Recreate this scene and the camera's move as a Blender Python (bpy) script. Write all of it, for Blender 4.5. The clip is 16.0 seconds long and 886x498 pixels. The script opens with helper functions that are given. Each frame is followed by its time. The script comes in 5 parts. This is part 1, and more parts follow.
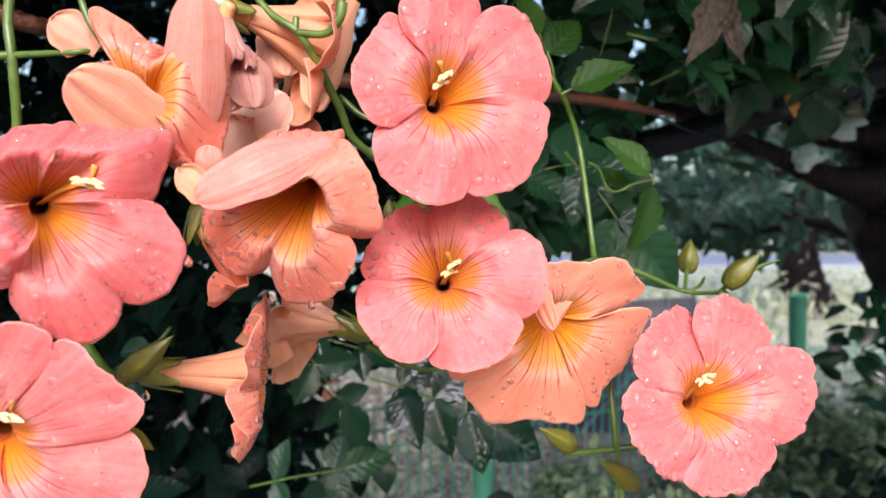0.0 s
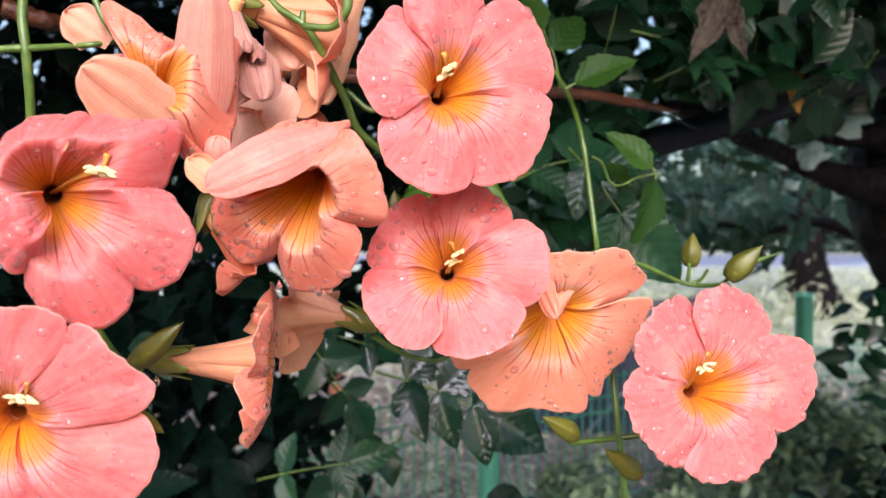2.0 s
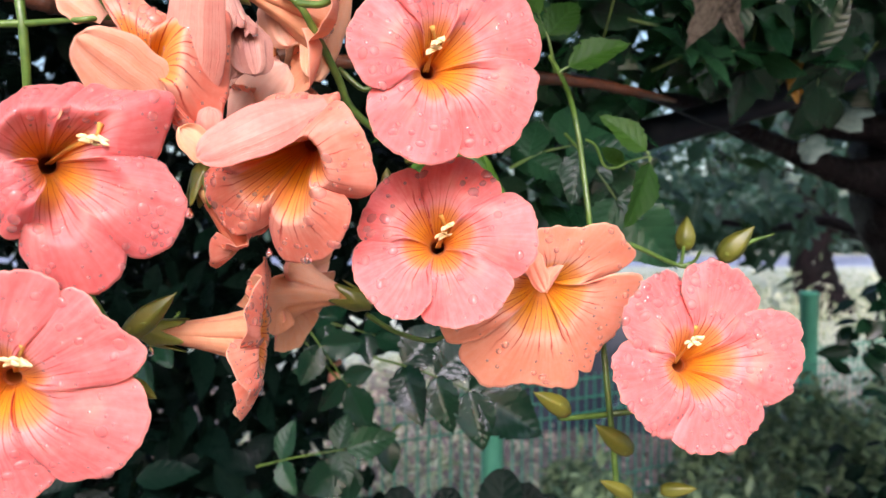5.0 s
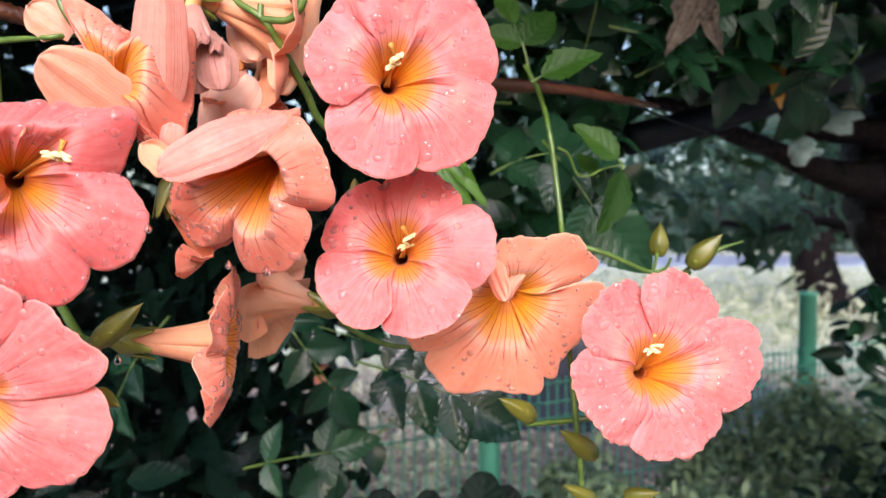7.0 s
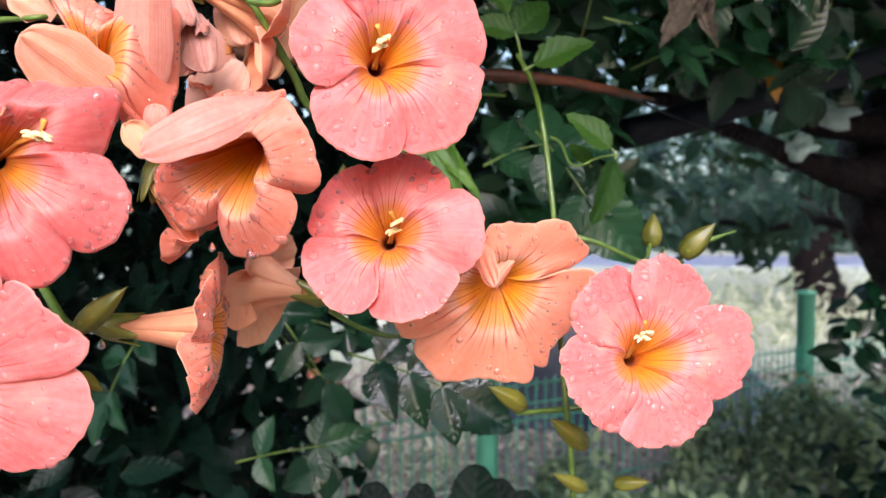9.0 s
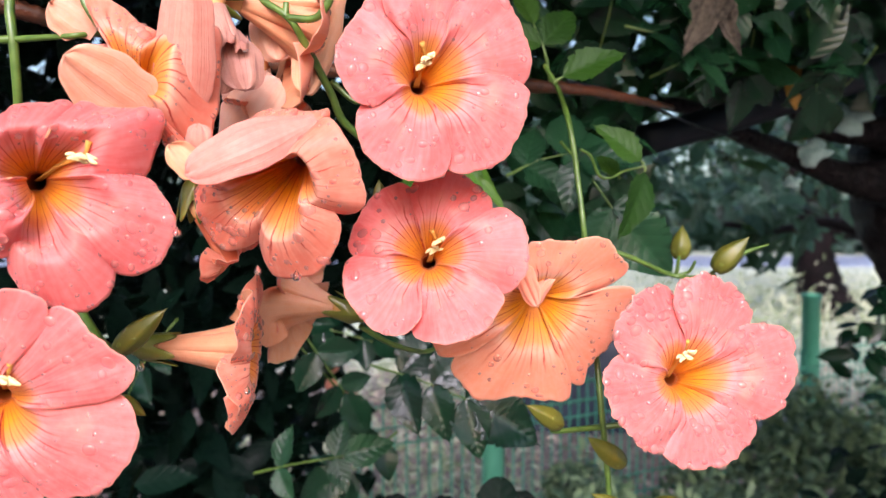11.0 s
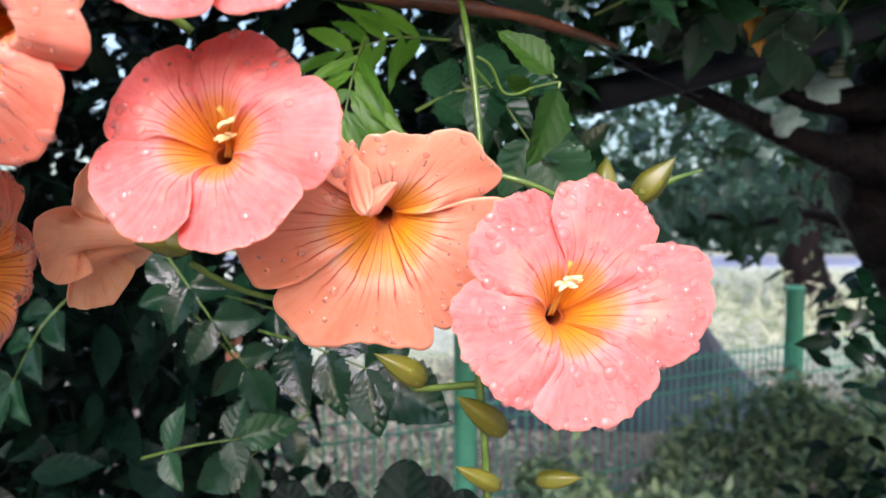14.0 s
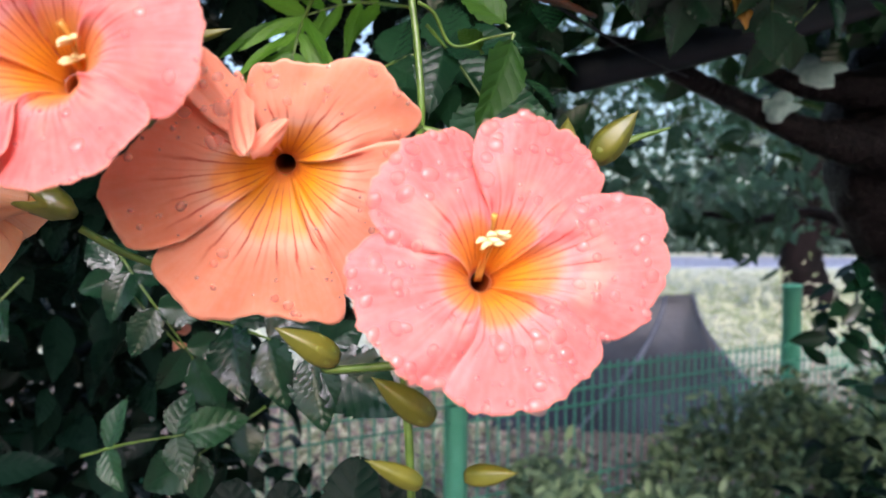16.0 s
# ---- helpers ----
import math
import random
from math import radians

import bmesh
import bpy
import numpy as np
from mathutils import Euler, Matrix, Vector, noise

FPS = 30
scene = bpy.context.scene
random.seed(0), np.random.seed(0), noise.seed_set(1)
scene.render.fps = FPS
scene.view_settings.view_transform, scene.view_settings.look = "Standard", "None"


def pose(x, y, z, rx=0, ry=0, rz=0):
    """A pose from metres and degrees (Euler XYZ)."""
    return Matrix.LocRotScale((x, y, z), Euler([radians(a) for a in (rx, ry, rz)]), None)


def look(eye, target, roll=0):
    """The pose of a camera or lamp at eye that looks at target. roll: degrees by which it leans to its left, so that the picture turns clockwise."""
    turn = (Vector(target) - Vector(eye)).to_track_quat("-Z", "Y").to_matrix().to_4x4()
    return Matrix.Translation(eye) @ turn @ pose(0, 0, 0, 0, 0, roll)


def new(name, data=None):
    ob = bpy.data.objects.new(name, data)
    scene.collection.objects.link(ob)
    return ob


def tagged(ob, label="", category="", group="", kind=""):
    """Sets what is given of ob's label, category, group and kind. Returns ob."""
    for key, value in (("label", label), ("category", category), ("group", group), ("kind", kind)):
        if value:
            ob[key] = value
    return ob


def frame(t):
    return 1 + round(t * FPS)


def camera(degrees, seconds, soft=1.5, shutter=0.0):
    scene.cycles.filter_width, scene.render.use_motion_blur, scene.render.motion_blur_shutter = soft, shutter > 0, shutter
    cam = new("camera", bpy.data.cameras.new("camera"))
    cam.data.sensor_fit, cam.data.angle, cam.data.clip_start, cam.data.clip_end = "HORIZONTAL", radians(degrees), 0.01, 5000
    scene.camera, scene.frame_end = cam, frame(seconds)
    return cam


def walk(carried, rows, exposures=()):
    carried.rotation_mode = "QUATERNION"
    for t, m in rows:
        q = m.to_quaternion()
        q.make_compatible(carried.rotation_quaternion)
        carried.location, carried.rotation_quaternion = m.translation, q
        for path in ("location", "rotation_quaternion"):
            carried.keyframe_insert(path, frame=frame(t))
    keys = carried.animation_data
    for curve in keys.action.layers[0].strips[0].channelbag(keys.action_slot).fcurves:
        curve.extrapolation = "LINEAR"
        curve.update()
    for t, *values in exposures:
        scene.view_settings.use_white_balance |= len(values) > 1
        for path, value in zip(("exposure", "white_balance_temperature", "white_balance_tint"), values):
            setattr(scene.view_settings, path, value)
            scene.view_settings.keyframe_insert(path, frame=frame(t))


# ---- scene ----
cam = camera(61.9, 16.0)
METRES, EYE, TILT, LEAN, TURN = 0.28, 1.45, -1.5, 0.0, 0.0
ROWS = [
    (0.0, 0.0, 0.0, 0.0, 0.0, 0.0, -0.0),
    (0.5, -0.001, -0.0075, 0.0064, 0.13, 0.12, -0.07),
    (1.0, 0.0055, -0.0067, -0.0111, 0.3, -0.01, -0.0),
    (1.5, 0.0133, -0.0211, -0.0112, 0.32, 0.11, -0.01),
    (2.0, 0.0021, -0.0165, -0.0144, 0.45, 0.05, -0.02),
    (2.5, 0.0146, -0.0319, -0.0126, 0.55, -0.09, 0.0),
    (3.0, 0.0181, -0.0343, -0.0216, 0.66, 0.07, -0.06),
    (3.5, 0.0187, -0.0375, -0.0331, 0.72, 0.0, 0.01),
    (6.0, 0.0358, -0.0245, -0.0529, 1.02, 0.18, -0.09),
    (6.5, 0.0516, -0.0374, -0.0371, 1.11, 0.08, -0.06),
    (7.0, 0.0783, -0.0498, -0.0359, 1.12, 0.08, 0.02),
    (7.5, 0.1033, -0.0486, -0.0503, 1.14, 0.12, -0.07),
    (8.0, 0.1277, -0.0498, -0.0587, 1.11, 0.09, -0.02),
    (8.5, 0.1243, -0.041, -0.063, 1.07, 0.13, -0.09),
    (9.0, 0.0931, -0.04, -0.0559, 1.06, 0.07, -0.08),
    (9.5, 0.0725, -0.033, -0.0461, 1.07, 0.14, -0.09),
    (12.0, 0.0298, -0.0237, -0.0299, 1.16, 0.11, 0.1),
    (12.5, 0.1046, -0.0086, -0.0687, 1.29, -0.01, 0.08),
    (13.0, 0.1653, 0.0403, -0.113, 1.0, 0.08, 0.01),
    (13.5, 0.2037, 0.112, -0.1281, 0.61, 0.06, -0.1),
    (14.0, 0.2293, 0.2223, -0.143, 0.43, 0.11, -0.16),
    (14.5, 0.2261, 0.3101, -0.1471, 0.39, 0.1, -0.18),
    (15.0, 0.2526, 0.3407, -0.168, 0.34, 0.18, -0.14),
    (15.5, 0.2917, 0.3551, -0.1925, 0.35, 0.21, -0.14),
    (16.0, 0.3158, 0.3516, -0.188, 0.37, 0.22, -0.15),
]
walk(cam, [(t, pose(0, 0, EYE, TILT, LEAN, TURN) @ pose(METRES * x, METRES * y, METRES * z, 90 + pitch, roll, yaw)) for t, x, y, z, yaw, pitch, roll in ROWS],
     [(0.0, 0.90), (3.5, 0.93), (7.0, 1.0), (9.5, 1.0), (12.5, 1.07), (14.0, 1.12), (16.0, 1.03)])
cam.data.dof.use_dof = True
cam.data.dof.focus_distance = 0.27
cam.data.dof.aperture_fstop = 15.0

# ---- world and light: a wet, overcast morning ----
SUN_ELEVATION, SUN_AZIMUTH = 34.0, 178.0
world = bpy.data.worlds.new("world")
scene.world = world
world.use_nodes = True
wn = world.node_tree.nodes
sky = wn.new("ShaderNodeTexSky")
sky.sky_type, sky.sun_disc = "NISHITA", False
sky.sun_elevation, sky.sun_rotation = radians(SUN_ELEVATION), radians(SUN_AZIMUTH)
sky.air_density, sky.dust_density, sky.ozone_density = 1.0, 4.0, 1.0
world.node_tree.links.new(sky.outputs[0], wn["Background"].inputs["Color"])
wn["Background"].inputs["Strength"].default_value = 0.165
sun = new("sun", bpy.data.lights.new("sun", "SUN"))
sun.data.energy, sun.data.angle, sun.data.color = 1.5, radians(30), (1.0, 0.945, 1.36)
sun_from = Vector((math.sin(radians(SUN_AZIMUTH)) * math.cos(radians(SUN_ELEVATION)), math.cos(radians(SUN_AZIMUTH)) * math.cos(radians(SUN_ELEVATION)), math.sin(radians(SUN_ELEVATION))))
sun.matrix_world = look(sun_from * 20, (0, 0, 0))

# ---- node helpers and materials ----
rng = random.Random(7)
nrng = np.random.default_rng(11)


class Graph:
    """A short way to write node trees."""

    def __init__(self, name):
        self.mat = bpy.data.materials.new(name)
        self.mat.use_nodes = True
        self.tree = self.mat.node_tree
        self.tree.nodes.clear()
        self.out = self.tree.nodes.new("ShaderNodeOutputMaterial")

    def node(self, kind, inputs=None, operation=None, interpolation_type=None, data_type=None, blend_type=None):
        n = self.tree.nodes.new(kind)
        if operation:
            n.operation = operation
        if interpolation_type:
            n.interpolation_type = interpolation_type
        if data_type:
            n.data_type = data_type
        if blend_type:
            n.blend_type = blend_type
        for key, value in (inputs or {}).items():
            if isinstance(value, bpy.types.NodeSocket):
                self.tree.links.new(value, n.inputs[key])
            else:
                n.inputs[key].default_value = value
        return n

    def math(self, op, a, b=0.0, c=0.0):
        return self.node("ShaderNodeMath", {0: a, 1: b, 2: c}, operation=op).outputs[0]

    def span(self, x, x0, x1, y0=0.0, y1=1.0):
        return self.node("ShaderNodeMapRange", {"Value": x, "From Min": x0, "From Max": x1, "To Min": y0, "To Max": y1}, interpolation_type="SMOOTHSTEP").outputs[0]

    def mix(self, f, a, b, blend="MIX"):
        n = self.node("ShaderNodeMix", data_type="RGBA", blend_type=blend)
        for i, v in ((0, f), (6, a), (7, b)):
            if isinstance(v, bpy.types.NodeSocket):
                self.tree.links.new(v, n.inputs[i])
            else:
                n.inputs[i].default_value = v if i == 0 else (*v, 1.0)[:4]
        return n.outputs[2]

    def ramp(self, f, stops):
        n = self.node("ShaderNodeValToRGB", {0: f})
        while len(n.color_ramp.elements) < len(stops):
            n.color_ramp.elements.new(0.5)
        for e, (p, c) in zip(n.color_ramp.elements, stops):
            e.position, e.color = p, (*c, 1.0)
        return n.outputs[0]

    def noise(self, scale, detail=4.0, vector=None, rough=0.55):
        n = self.node("ShaderNodeTexNoise", {"Scale": scale, "Detail": detail, "Roughness": rough})
        if vector is None:
            vector = self.node("ShaderNodeTexCoord").outputs["Object"]
        self.tree.links.new(vector, n.inputs["Vector"])
        return n.outputs[0]

    def bump(self, height, strength, distance):
        return self.node("ShaderNodeBump", {"Height": height, "Strength": strength, "Distance": distance}).outputs[0]

    def finish(self, shader):
        self.tree.links.new(shader, self.out.inputs[0])
        return self.mat


def plain(name, dark, light, scale, rough=0.6, bump=0.3, depth=0.001, metal=0.0, coat=0.0, island=False, see=0.0, detail=5.0, spec=0.5):
    """A surface with two tones, fine grain and relief; see: how much light passes through it."""
    g = Graph(name)
    f = g.noise(scale, detail)
    f2 = g.noise(scale * 0.17, 3.0)
    f = g.math("ADD", g.math("MULTIPLY", f, 0.6), g.math("MULTIPLY", f2, 0.4))
    if island:
        r = g.node("ShaderNodeNewGeometry").outputs["Random Per Island"]
        f = g.math("ADD", g.math("MULTIPLY", f, 0.45), g.math("MULTIPLY", r, 0.5))
    col = g.mix(g.span(f, 0.3, 0.7), dark, light)
    b = g.node("ShaderNodeBsdfPrincipled", {"Base Color": col, "Roughness": g.span(f, 0.2, 0.8, rough * 0.8, min(1.0, rough * 1.2)), "Metallic": metal, "Specular IOR Level": spec, "Coat Weight": coat, "Normal": g.bump(g.noise(scale * 2.5, 4.0), bump, depth)})
    s = b.outputs[0]
    if see:
        t = g.node("ShaderNodeBsdfTranslucent", {"Color": col})
        s = g.node("ShaderNodeMixShader", {0: see, 1: s, 2: t.outputs[0]}).outputs[0]
    return g.finish(s)


def underside(name, dark, light, scale, rough, bump, depth, see):
    """The outer face of a petal: fine fibres along it, faint darker veins, thin and wet."""
    g = Graph(name)
    uv = g.node("ShaderNodeSeparateXYZ", {0: g.node("ShaderNodeUVMap").outputs[0]})
    rnd = g.node("ShaderNodeObjectInfo").outputs["Random"]
    a = g.math("ADD", uv.outputs[0], g.math("MULTIPLY", g.math("SUBTRACT", g.noise(180.0, 2.0), 0.5), 0.05))
    fibre = g.noise(1.0, 4.0, g.node("ShaderNodeCombineXYZ", {0: g.math("MULTIPLY", a, 30.0), 1: g.math("MULTIPLY", uv.outputs[1], 3.0), 2: g.math("MULTIPLY", rnd, 40.0)}).outputs[0])
    mott = g.noise(scale * 4.0, 5.0)
    f = g.math("ADD", g.math("MULTIPLY", fibre, 0.28), g.math("ADD", g.math("MULTIPLY", g.noise(scale * 0.8, 3.0), 0.40), g.math("MULTIPLY", mott, 0.32)))
    col = g.mix(g.span(f, 0.33, 0.67), dark, light)
    vein = g.span(g.math("PINGPONG", g.math("MULTIPLY", a, 9.0), 0.5), 0.03, 0.12, 1.0, 0.0)
    col = g.mix(g.math("MULTIPLY", vein, g.span(fibre, 0.42, 0.68, 0.0, 0.28)), col, tuple(c * k for c, k in zip(dark, (0.86, 0.58, 0.5))))
    h = g.math("ADD", g.math("MULTIPLY", fibre, 0.7), g.math("ADD", g.math("MULTIPLY", mott, 0.5), g.math("MULTIPLY", vein, 0.3)))
    nrm = g.bump(h, bump + 0.2, depth)
    b = g.node("ShaderNodeBsdfPrincipled", {"Base Color": col, "Roughness": g.span(mott, 0.3, 0.7, rough * 0.7, rough * 1.1), "Specular IOR Level": 0.4, "Sheen Weight": 0.15, "Normal": nrm})
    t = g.node("ShaderNodeBsdfTranslucent", {"Color": col, "Normal": nrm})
    return g.finish(g.node("ShaderNodeMixShader", {0: see, 1: b.outputs[0], 2: t.outputs[0]}).outputs[0])


def petal_material(name, blade, pale, yellow, reach):
    """The veined inner face of a petal: u runs across the lobe, v from the throat to the rim."""
    g = Graph(name)
    uv = g.node("ShaderNodeSeparateXYZ", {0: g.node("ShaderNodeUVMap").outputs[0]})
    a, s = uv.outputs[0], uv.outputs[1]
    wob = g.noise(140.0, 3.0)
    rnd = g.node("ShaderNodeObjectInfo").outputs["Random"]
    s2 = g.math("ADD", s, g.math("MULTIPLY", g.math("SUBTRACT", wob, 0.5), 0.12))
    mott = g.noise(420.0, 5.0)
    fibre = g.noise(1.0, 4.0, g.node("ShaderNodeCombineXYZ", {0: g.math("MULTIPLY", a, 34.0), 1: g.math("MULTIPLY", s, 3.0), 2: g.math("MULTIPLY", rnd, 30.0)}).outputs[0])
    body = g.mix(g.span(g.math("ADD", g.math("MULTIPLY", g.noise(45.0, 3.0), 0.28), g.math("ADD", g.math("MULTIPLY", fibre, 0.42), g.math("MULTIPLY", mott, 0.3))), 0.36, 0.70), blade, pale)
    k = reach
    throat = g.ramp(g.math("DIVIDE", s2, k), [(0.0, (0.50, 0.11, 0.008)), (0.08, (0.82, 0.29, 0.012)), (0.30, yellow), (0.62, tuple(0.55 * y + 0.45 * p for y, p in zip(yellow, pale))), (0.8, tuple(min(0.9, p * 1.15 + 0.06) for p in pale)), (1.0, pale)])
    col = g.mix(g.span(s2, k * 0.62, k * 1.15), throat, body)
    # veins that run out from the throat, finer ones between them
    av = g.math("ADD", a, g.math("MULTIPLY", g.math("SUBTRACT", g.noise(230.0, 2.0), 0.5), 0.035))
    av = g.math("ADD", av, g.math("MULTIPLY", rnd, 0.13))
    uneven = g.noise(1.0, 2.0, g.node("ShaderNodeCombineXYZ", {0: g.math("MULTIPLY", a, 5.0), 1: g.math("MULTIPLY", s, 0.8), 2: g.math("MULTIPLY", rnd, 50.0)}).outputs[0])
    av = g.math("ADD", av, g.math("MULTIPLY", g.math("SUBTRACT", uneven, 0.5), 0.16))
    streak = g.node("ShaderNodeCombineXYZ", {0: g.math("MULTIPLY", a, 9.0), 1: g.math("MULTIPLY", s, 1.3), 2: g.math("MULTIPLY", rnd, 20.0)}).outputs[0]
    lag = g.noise(1.0, 2.0, streak)
    thick = g.span(g.math("PINGPONG", g.math("MULTIPLY", av, 6.5), 0.5), 0.022, 0.07, 1.0, 0.0)
    thin = g.span(g.math("PINGPONG", g.math("MULTIPLY", av, 13.0), 0.5), 0.06, 0.22, 1.0, 0.0)
    far = g.math("ADD", s, g.math("MULTIPLY", g.math("SUBTRACT", lag, 0.5), 0.6))
    v1 = g.math("MULTIPLY", g.math("MULTIPLY", thick, g.span(s, 0.02, 0.10)), g.span(far, k * 0.75, k * 1.35, 0.92, 0.0))
    v2 = g.math("MULTIPLY", g.math("MULTIPLY", thin, g.span(s, 0.12, 0.30)), g.span(far, k * 0.7, k * 1.5, 0.22, 0.0))
    vein = g.math("MAXIMUM", v1, v2)
    blush = g.math("MULTIPLY", g.span(s2, k * 0.8, k * 1.05), g.span(s2, k * 1.1, k * 1.7, 1.0, 0.0))
    col = g.mix(g.math("MULTIPLY", blush, g.span(g.noise(60.0, 2.0), 0.45, 0.7, 0.0, 0.4)), col, (0.94, 0.60, 0.46))
    rimtone = g.span(s2, 0.90, 1.0, 0.0, 0.35)
    col = g.mix(rimtone, col, tuple(min(0.95, 1.12 * p) for p in pale))
    brink = g.math("MAXIMUM", g.span(s, 0.982, 0.998), g.math("MULTIPLY", g.span(g.math("ABSOLUTE", g.math("SUBTRACT", a, 0.5)), 0.487, 0.498), g.span(s, 0.4, 0.6)))
    col = g.mix(g.math("MULTIPLY", brink, 0.35), col, (0.95, 0.72, 0.50))
    col = g.mix(vein, col, (0.50, 0.030, 0.014))
    rib = g.math("PINGPONG", g.math("MULTIPLY", av, 13.0), 0.5)
    h = g.math("ADD", g.math("MULTIPLY", rib, 0.14), g.math("ADD", g.math("MULTIPLY", mott, 0.7), g.math("MULTIPLY", fibre, 0.4)))
    nrm = g.bump(h, 0.45, 0.0004)
    b = g.node("ShaderNodeBsdfPrincipled", {"Base Color": col, "Roughness": g.span(mott, 0.3, 0.7, 0.34, 0.55), "Specular IOR Level": 0.4, "Sheen Weight": 0.15, "Normal": nrm})
    t = g.node("ShaderNodeBsdfTranslucent", {"Color": col, "Normal": nrm})
    return g.finish(g.node("ShaderNodeMixShader", {0: 0.48, 1: b.outputs[0], 2: t.outputs[0]}).outputs[0])


def leaf_material(name, dark, light, rough, coat, pairs=6.0, relief=0.0005, see=0.15, spec=0.35):
    """A ribbed leaf: u across, v along; side veins sweep forward from the midrib."""
    g = Graph(name)
    uv = g.node("ShaderNodeSeparateXYZ", {0: g.node("ShaderNodeUVMap").outputs[0]})
    u = g.math("ABSOLUTE", g.math("SUBTRACT", uv.outputs[0], 0.5))
    side = g.math("SUBTRACT", uv.outputs[1], g.math("MULTIPLY", u, 0.55))
    rib = g.math("PINGPONG", g.math("MULTIPLY", side, pairs), 0.5)
    mid = g.span(u, 0.0, 0.035, 1.0, 0.0)
    line = g.math("MAXIMUM", g.math("MULTIPLY", g.span(rib, 0.0, 0.07, 1.0, 0.0), 0.35), mid)
    n = g.noise(90.0, 4.0)
    n2 = g.noise(14.0, 3.0)
    rnd = g.node("ShaderNodeObjectInfo").outputs["Random"]
    isl = g.node("ShaderNodeNewGeometry").outputs["Random Per Island"]
    f = g.math("ADD", g.math("MULTIPLY", n, 0.35), g.math("ADD", g.math("MULTIPLY", n2, 0.25), g.math("MULTIPLY", g.math("FRACT", g.math("ADD", rnd, isl)), 0.4)))
    col = g.mix(g.span(f, 0.25, 0.75), dark, light)
    col = g.mix(g.math("MULTIPLY", line, 0.16), col, tuple(min(1.0, c * 2.0 + 0.02) for c in light))
    h = g.math("ADD", g.math("SQRT", rib), g.math("MULTIPLY", n, 0.35))
    nrm = g.bump(h, 0.8, relief)
    b = g.node("ShaderNodeBsdfPrincipled", {"Base Color": col, "Roughness": g.span(n, 0.3, 0.7, rough * 0.75, rough * 1.25), "Specular IOR Level": spec, "Coat Weight": coat, "Coat Roughness": 0.2, "Normal": nrm})
    t = g.node("ShaderNodeBsdfTranslucent", {"Color": g.mix(0.5, col, (0.10, 0.22, 0.02))})
    return g.finish(g.node("ShaderNodeMixShader", {0: see, 1: b.outputs[0], 2: t.outputs[0]}).outputs[0])


PINK = petal_material("petal_pink", (0.83, 0.195, 0.195), (0.91, 0.34, 0.325), (0.92, 0.40, 0.025), 0.47)
SALMON = petal_material("petal_salmon", (0.90, 0.29, 0.19), (0.94, 0.42, 0.30), (0.94, 0.44, 0.02), 0.66)
PEACH = petal_material("petal_peach", (0.92, 0.385, 0.235), (0.95, 0.49, 0.345), (0.95, 0.44, 0.015), 0.54)
BACK = underside("petal_underside", (0.82, 0.34, 0.17), (0.88, 0.45, 0.25), 90.0, 0.55, 0.25, 0.0004, see=0.3)
BACK_RED = plain("petal_underside_red", (0.74, 0.18, 0.08), (0.80, 0.27, 0.14), 110.0, 0.5, 0.3, 0.0005, see=0.25)
BACK_PEACH = underside("petal_underside_peach", (0.85, 0.40, 0.24), (0.91, 0.53, 0.38), 90.0, 0.5, 0.3, 0.0004, see=0.35)
BACK_PINK = underside("petal_underside_pink", (0.84, 0.33, 0.25), (0.90, 0.46, 0.36), 100.0, 0.5, 0.3, 0.0005, see=0.35)
BACK_HOOD = underside("petal_underside_rose", (0.82, 0.24, 0.19), (0.89, 0.36, 0.29), 120.0, 0.5, 0.4, 0.0005, see=0.3)
BACK_GLOW = underside("petal_underside_apricot", (0.95, 0.52, 0.28), (0.97, 0.64, 0.43), 80.0, 0.5, 0.3, 0.0004, see=0.4)
FADED = underside("petal_faded", (0.50, 0.20, 0.155), (0.66, 0.35, 0.27), 70.0, 0.55, 0.4, 0.0006, see=0.25)
CREAM = underside("petal_cream", (0.86, 0.47, 0.32), (0.90, 0.60, 0.46), 80.0, 0.5, 0.3, 0.0004, see=0.3)
TUBE = plain("corolla_tube", (0.80, 0.36, 0.11), (0.85, 0.50, 0.22), 60.0, 0.5, 0.25, 0.0004)
# deeper red than the tube: part of the throat's shade is in this colour
THROAT_SHADED = plain("throat_inside_shaded", (0.26, 0.045, 0.006), (0.40, 0.09, 0.012), 90.0, 0.5, 0.2, 0.0003)
CALYX = plain("calyx_green", (0.10, 0.125, 0.016), (0.24, 0.24, 0.04), 110.0, 0.32, 0.2, 0.0003, coat=0.3, see=0.1)
BUD = plain("bud_green", (0.075, 0.090, 0.009), (0.19, 0.17, 0.020), 80.0, 0.45, 0.4, 0.0004, coat=0.05, see=0.08)
STALK = plain("stalk_green", (0.050, 0.105, 0.014), (0.125, 0.205, 0.034), 180.0, 0.4, 0.3, 0.0003, coat=0.2)
ANTHER = plain("anther_cream", (0.70, 0.54, 0.22), (0.80, 0.70, 0.42), 400.0, 0.55, 0.3, 0.0002)
FILAMENT = plain("filament_yellow", (0.74, 0.34, 0.05), (0.82, 0.47, 0.12), 300.0, 0.5, 0.1, 0.0001, see=0.2)
BARK_RED = plain("vine_bark", (0.032, 0.009, 0.003), (0.112, 0.032, 0.010), 160.0, 0.45, 0.8, 0.001, coat=0.2)
# both tree barks near black: canopy shade is put into their colours
BARK_SHADED = plain("tree_bark_shaded", (0.0025, 0.002, 0.0025), (0.016, 0.012, 0.014), 55.0, 0.45, 1.0, 0.008, spec=0.12)
BARK_FAR_SHADED = plain("far_bark_shaded", (0.002, 0.0016, 0.0018), (0.012, 0.008, 0.009), 9.0, 0.7, 1.0, 0.03, spec=0.08)
